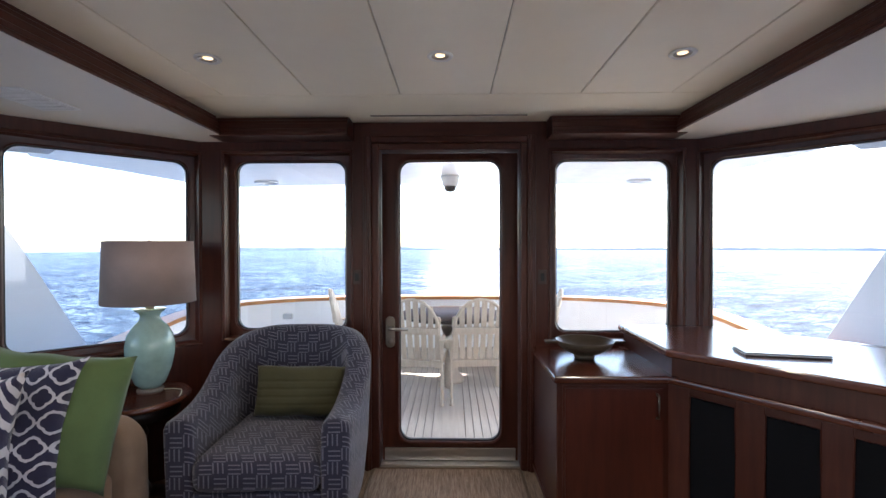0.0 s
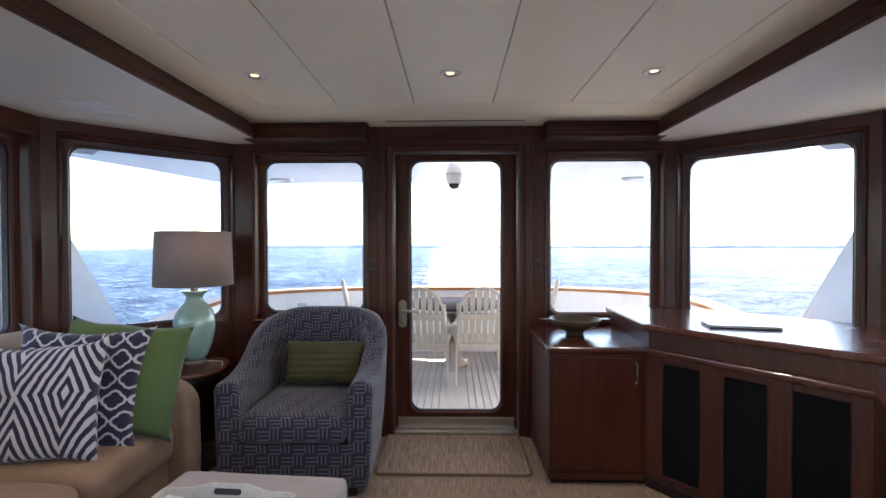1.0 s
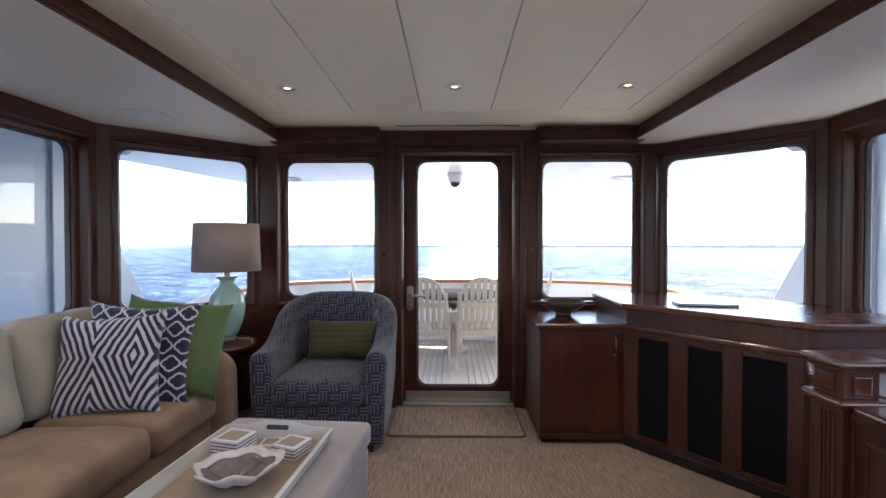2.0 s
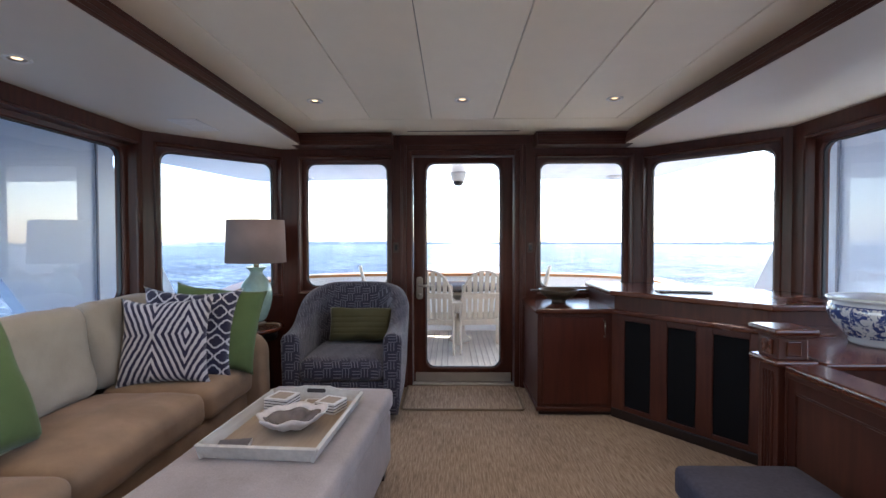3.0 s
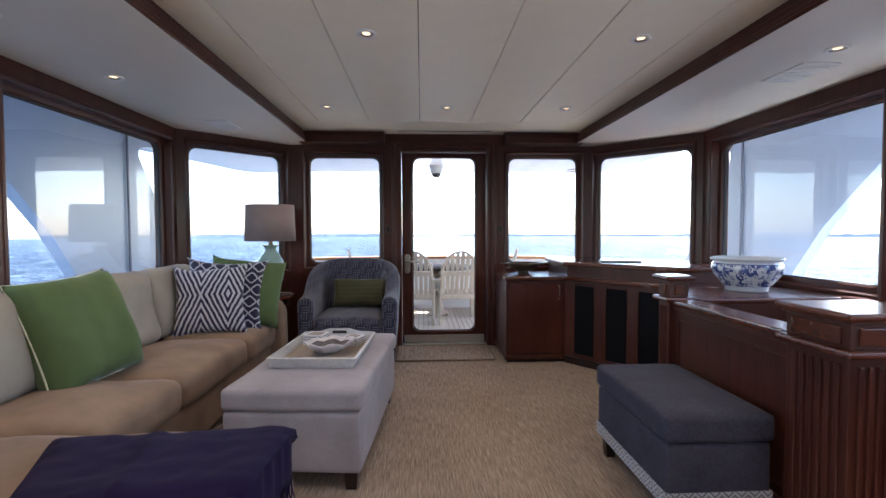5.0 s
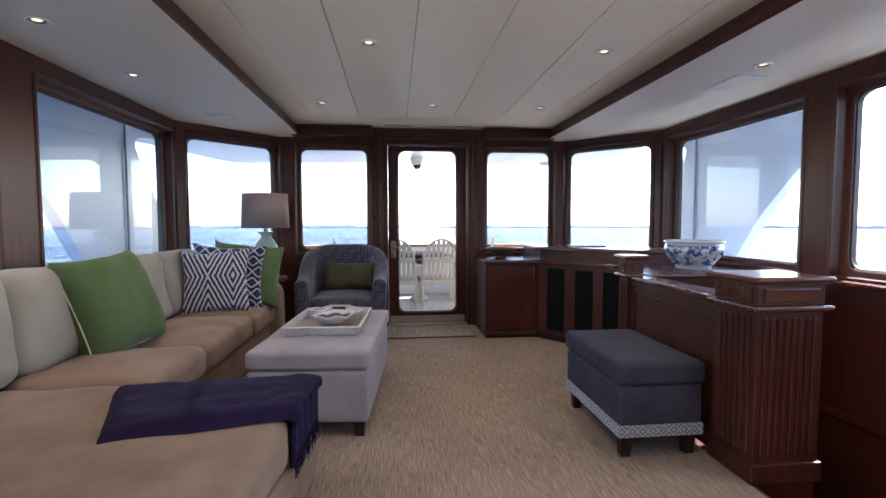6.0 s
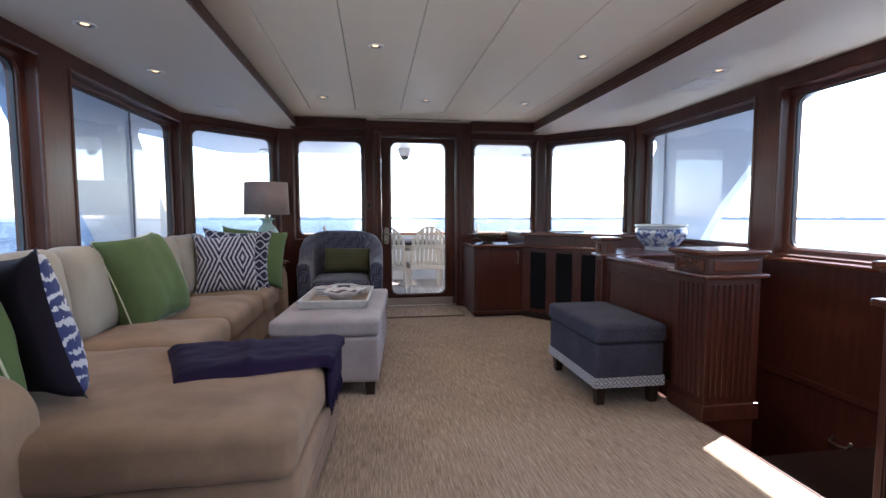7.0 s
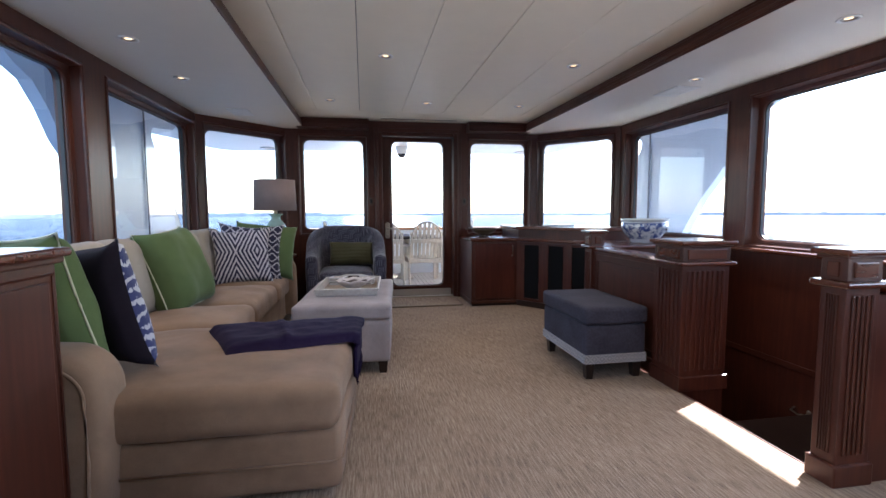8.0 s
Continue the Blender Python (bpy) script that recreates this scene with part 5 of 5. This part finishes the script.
post = thing("newel_post", pose(0, 0, 0), "reeded mahogany newel post at the shelf corner", "post", "stair posts")
fluted(post, 1.148, 1.253, 0.850, 0.960, 0.0, 0.872, "ws", (4, 4))
pier = thing("newel_pier", pose(0, 0, 0), "broad reeded mahogany pier at the stair opening", "post", "stair posts")
fluted(pier, 1.128, 1.422, -0.245, 0.005, 0.0, 0.861, "ws", (6, 8))
part("lower_body", box_bm(1.135, 1.417, -0.24, 0.0, -0.9, -0.001), MAHOGANY, pier)
half = thing("stair_parapet", pose(0, 0, 0), "low mahogany parapet wall beside the stairwell", "parapet")
part("wall_body", box_bm(1.182, 1.252, 0.008, 0.848, 0.0, 0.714), MAHOGANY, half)
part("cap_rail", box_bm(1.146, 1.286, 0.034, 0.820, 0.7145, 0.746, 0.010, seg=3), MAHOGANY_TOP, half, "polished cap rail")
part("rail_bed", box_bm(1.166, 1.182, 0.018, 0.845, 0.690, 0.714, 0.005), MAHOGANY_Y, half)
part("skirting", box_bm(1.168, 1.184, 0.018, 0.837, 0.0, 0.085, 0.005), MAHOGANY_Y, half)
part("panel_mould", tube([(1.181, 0.06, 0.13), (1.181, 0.80, 0.13), (1.181, 0.80, 0.64), (1.181, 0.06, 0.64)], 0.006, 6, closed=True), MAHOGANY_Y, half)
part("lower_lining", box_bm(1.172, 1.252, 0.008, 0.848, -1.2, -0.062), MAHOGANY, half)

post2 = thing("newel_post", pose(0, 0, 0), "reeded mahogany newel post across the stair opening", "post", "stair posts")
fluted(post2, 1.084, 1.234, -1.170, -1.075, 0.0, 0.892, "ws", (5, 5))
half2 = thing("stair_parapet", pose(0, 0, 0), "low mahogany parapet beyond the stair opening", "parapet")
part("wall_body", box_bm(1.236, 2.152, -1.165, -1.08, 0.0, 0.722), MAHOGANY, half2)
part("cap_rail", box_bm(1.264, 2.152, -1.195, -1.05, 0.7225, 0.752, 0.010, seg=3), MAHOGANY_TOP, half2, "polished cap rail")
setting("trim_sill_starboard", box_bm(2.07, 2.153, -1.08, 0.795, 0.735, 0.760, 0.008), MAHOGANY_TOP, "polished mahogany sill ledge under the side window", "trim")
setting("trim_rail_starboard", box_bm(2.143, 2.1545, -1.08, 0.81, -0.02, 0.02, 0.004), MAHOGANY_Y, "mahogany rail on the stairwell side wall", "trim")
hk = thing("drawer_pull", pose(2.153, -0.075, -0.275), "curved nickel pull on the stairwell wall", "handle")
part("bar", tube([(0, -0.05, 0.015), (-0.03, -0.05, 0.0), (-0.035, 0, -0.01), (-0.03, 0.05, 0.0), (0, 0.05, 0.015)], 0.006, 8), BRASS, hk, smooth=True)
part("rosette", lathe([(0.016, 0), (0.012, 0.006)], 16, m=pose(-0.0005, -0.05, 0.015, 0, -90, 0)), BRASS, hk)

# low cabinet at the near end of the sofa
side = thing("end_cabinet", pose(0, 0, 0), "waist-high mahogany cabinet end behind the sofa arm", "cabinet")
part("body", box_bm(-2.152, -1.515, -1.75, -1.03, 0.0, 0.898, 0.004), MAHOGANY, side)
part("top", box_bm(-2.153, -1.475, -1.79, -1.012, 0.905, 0.932, 0.010, seg=3), MAHOGANY_TOP, side, "moulded mahogany top")
part("top_bed", box_bm(-2.175, -1.495, -1.77, -1.018, 0.886, 0.906, 0.006), MAHOGANY_X, side)
part("panel", box_bm(-1.520, -1.506, -1.70, -1.075, 0.10, 0.835, 0.005), MAHOGANY, side, "raised side panel")
part("panel_mould", tube([(-1.5135, -1.725, 0.08), (-1.5135, -1.05, 0.08), (-1.5135, -1.05, 0.855), (-1.5135, -1.725, 0.855)], 0.006, 6, closed=True), MAHOGANY, side)


# ---- ceiling fittings ----
def downlight(x, y, z):
    t = thing("ceiling_light", pose(x, y, z), "small lit recessed downlight with a metal ring", "ceiling light", "recessed lights")
    part("ring", lathe([(0.048, -0.0005), (0.050, -0.004), (0.044, -0.009), (0.034, -0.006), (0.033, -0.0005), (0.0475, -0.0004)], 32, cap=False), PLASTIC_W, t, "pale metal ring", True)
    part("baffle", lathe([(0.0335, -0.004), (0.019, -0.0008), (0.0185, -0.0013), (0.032, -0.0055)], 28, cap=False), BRASS, t, smooth=True)
    part("lens", lathe([(0.019, -0.0012), (0.015, -0.0025), (0.0, -0.003)], 24), LENS, t, "glowing halogen lens", True)
    d = bpy.data.lights.new("downlight", 'SPOT')
    d.energy, d.spot_size, d.spot_blend, d.shadow_soft_size, d.color = DOWN_W, radians(130), 0.8, 0.03, (1.0, 0.85, 0.68)
    l = new("downlight_beam", d)
    l.parent = t
    l.matrix_basis = pose(0, 0, -0.02)


# y -0.685 pair and (-1.83, -0.62): unseen lamps added as warm fill
for x, y, z in ((-0.906, 1.915, CEIL), (-0.012, 1.912, CEIL), (0.899, 1.908, CEIL), (-0.46, 0.615, CEIL), (0.86, 0.618, CEIL), (-0.46, -0.685, CEIL), (0.86, -0.685, CEIL), (-1.83, -0.62, SOF),
                (-1.833, 0.955, SOF), (-1.828, 0.218, SOF), (1.682, 0.432, SOF), (1.680, -0.612, SOF)):
    downlight(x, y, z)


def vent(x, y, a, w, l):
    t = thing("ceiling_vent", pose(x, y, SOF, 0, 0, a), "flat white air vent in the side ceiling", "vent", "air vents")
    part("frame", box_bm(-w, w, -l, l, -0.008, -0.0005, 0.003), PLASTIC_W, t)
    for i in range(7):
        u = -l + 0.02 + (2 * l - 0.04) * i / 6
        bm = box_bm(-w + 0.012, w - 0.012, -0.006, 0.006, -0.0015, 0.0015)
        bmesh.ops.transform(bm, matrix=pose(0, u, -0.0095, 10, 0, 0), verts=bm.verts)
        part("slat", bm, PLASTIC_W, t)


vent(-1.72, 2.05, 0, 0.09, 0.15)
vent(1.762, 0.745, 0, 0.097, 0.145)


# ---- aft deck things ----
def deck_chair(m):
    t = thing("deck_chair", m, "weathered teak deck chair with a fan-shaped slatted back", "chair", "deck chairs")
    n = 8
    tilt = pose(0, 0.02, 0.36, 14, 0, 0)
    for i in range(n):
        u = (i - (n - 1) / 2) / ((n - 1) / 2)
        h = 0.30 + 0.285 * math.sqrt(max(0.0, 1 - (abs(u) * 0.90) ** 2))
        bm = prism([(-0.019, -0.05), (0.019, -0.05), (0.0225, h - 0.03), (0.016, h - 0.006), (0, h), (-0.016, h - 0.006), (-0.0225, h - 0.03)], -0.008, 0.008, bevel=0.002)
        bmesh.ops.transform(bm, matrix=tilt @ pose(u * 0.20, 0, 0, 90, 0, 0) @ pose(0, 0, 0, 0, 0, -u * 3), verts=bm.verts)
        part("back_slat", bm, TEAK_CHAIR, t)
    hoop = [tilt @ Vector((0.225 * math.cos(radians(a)), -0.012, 0.30 + 0.28 * math.sin(radians(a)))) for a in range(0, 181, 12)]
    part("back_hoop", tube([tilt @ Vector((0.235, -0.012, 0.0))] + hoop + [tilt @ Vector((-0.235, -0.012, 0.0))], 0.013, 8), TEAK_CHAIR, t)
    for z, w in ((0.0, 0.23), (0.30, 0.225)):
        bm = box_bm(-w, w, -0.035, -0.010, z - 0.03, z + 0.03, 0.004)
        bmesh.ops.transform(bm, matrix=tilt, verts=bm.verts)
        part("back_rail", bm, TEAK_CHAIR, t)
    for i in range(6):
        part("seat_slat", box_bm(-0.24, 0.24, 0.03 + i * 0.075, 0.095 + i * 0.075, 0.375 - 0.004 * abs(i - 3), 0.393 - 0.004 * abs(i - 3), 0.003), TEAK_CHAIR, t)
    for sx in (-1, 1):
        part("seat_rail", box_bm(sx * 0.22 - 0.015, sx * 0.22 + 0.015, 0.0, 0.48, 0.31, 0.372, 0.004), TEAK_CHAIR, t)
        part("leg", tube([(sx * 0.25, -0.05, 0.0), (sx * 0.245, -0.02, 0.3), (sx * 0.25, -0.03, 0.56)], 0.015, 8), TEAK_CHAIR, t)
        part("leg", box_bm(sx * 0.25 - 0.02, sx * 0.25 + 0.02, 0.44, 0.48, 0.0, 0.56, 0.004), TEAK_CHAIR, t)
        bm = prism([(-0.03, -0.10), (0.03, -0.10), (0.04, 0.3), (0.045, 0.5), (0.03, 0.56), (-0.03, 0.56), (-0.035, 0.3)], 0.56, 0.582, bevel=0.004)
        bmesh.ops.translate(bm, vec=(sx * 0.265, 0, 0), verts=bm.verts)
        part("armrest", bm, TEAK_CHAIR, t)
    return t


deck_chair(pose(-0.30, 4.16, DZ, 0, 0, -6))
deck_chair(pose(0.265, 4.18, DZ, 0, 0, 5))
deck_chair(pose(-1.10, 4.92, DZ, 0, 0, -80))
deck_chair(pose(1.02, 4.92, DZ, 0, 0, 80))
pw = thing("deck_pillow", pose(-0.96, 4.90, DZ + 0.55, 0, 0, -80) @ pose(0, 0, 0, 14, 0, 0), "white canvas pillow on a deck chair", "pillow")
part("cover", cushion(0.36, 0.3, 0.12, seed=12), plain("white_canvas", (0.78, 0.78, 0.76), 0.9), pw, smooth=True)
tb = thing("deck_table", pose(0.02, 4.85, DZ), "round teak deck table on a turned pedestal", "table")
part("tabletop", lathe([(0.0, 0.66), (0.50, 0.66), (0.515, 0.67), (0.51, 0.69), (0.0, 0.692)], 48), wood("dark_teak_tabletop", (0.05, 0.025, 0.014), (0.08, 0.042, 0.024), (0.11, 0.06, 0.036), rough=0.7, coat=0.0), tb, smooth=True)
part("rim", lathe([(0.500, 0.655), (0.521, 0.658), (0.524, 0.672), (0.521, 0.686), (0.512, 0.690)], 48, cap=False), DARKWOOD, tb, "dark table edge", True)
part("pedestal", lathe([(0.14, 0.0), (0.13, 0.03), (0.075, 0.08), (0.06, 0.2), (0.085, 0.35), (0.06, 0.5), (0.12, 0.655)], 24), TEAK_CHAIR, tb, smooth=True)
dome = thing("dome_camera", pose(0.012, 5.17, 2.07), "white dome surveillance camera under the deck roof", "camera")
part("housing", lathe([(0.10, 0.0), (0.10, -0.02), (0.085, -0.06), (0.088, -0.10), (0.07, -0.11)], 32), PLASTIC_W, dome, smooth=True)
part("dome_glass", lathe([(0.068, -0.108), (0.062, -0.14), (0.04, -0.165), (0.001, -0.175)], 28), PLASTIC_D, dome, "dark glossy dome", True)
for x in (-2.14, 2.19):
    t = thing("deck_light", pose(x, 5.55, 2.07), "round recessed deck light under the roof", "light", "deck lights")
    part("bezel", lathe([(0.13, 0), (0.14, -0.012), (0.11, -0.02), (0.10, -0.004)], 32, cap=False), STEEL, t, smooth=True)
    part("lens", lathe([(0.10, -0.003), (0.0, -0.006)], 28), PLASTIC_W, t)
ln = thing("hawse_plate", pose(-1.72, 5.05, RAILZ - 0.13), "small dark fitting on the white bulwark", "fitting")
part("plate", box_bm(-0.05, 0.05, -0.02, 0.02, -0.03, 0.03, 0.006), STEEL, ln)

# teak planks of the aft deck, laid fore and aft
w = 0.062
n = int(5.2 / w)
wide = bmesh.new()
cache = {}
for i in range(n):
    x = -2.6 + w * (i + 0.5)
    y1 = 3.6 + 1.92 * max(0.0, 1 - (abs(x) / 2.5) ** 3) ** 0.55 if abs(x) < 2.5 else 3.6
    key = round(y1, 1)
    if key not in cache:
        me = bpy.data.meshes.new("plank")
        b = box_bm(-w / 2 + 0.003, w / 2 - 0.003, 3.06, key, DZ - 0.02, DZ, 0.001, seg=1)
        b.to_mesh(me)
        b.free()
        me.materials.append(TEAK_GREY)
        cache[key] = me
    if abs(x) < 0.07:
        continue
    ob = new("plank", cache[key])
    ob.location.x = x
    ob.parent = deck
box(wide, -0.0745, 0.0745, 3.06, 5.5, DZ - 0.02, DZ, 0.001, seg=1)
part("king_plank", wide, TEAK_GREY, deck, "broad pale centre plank")
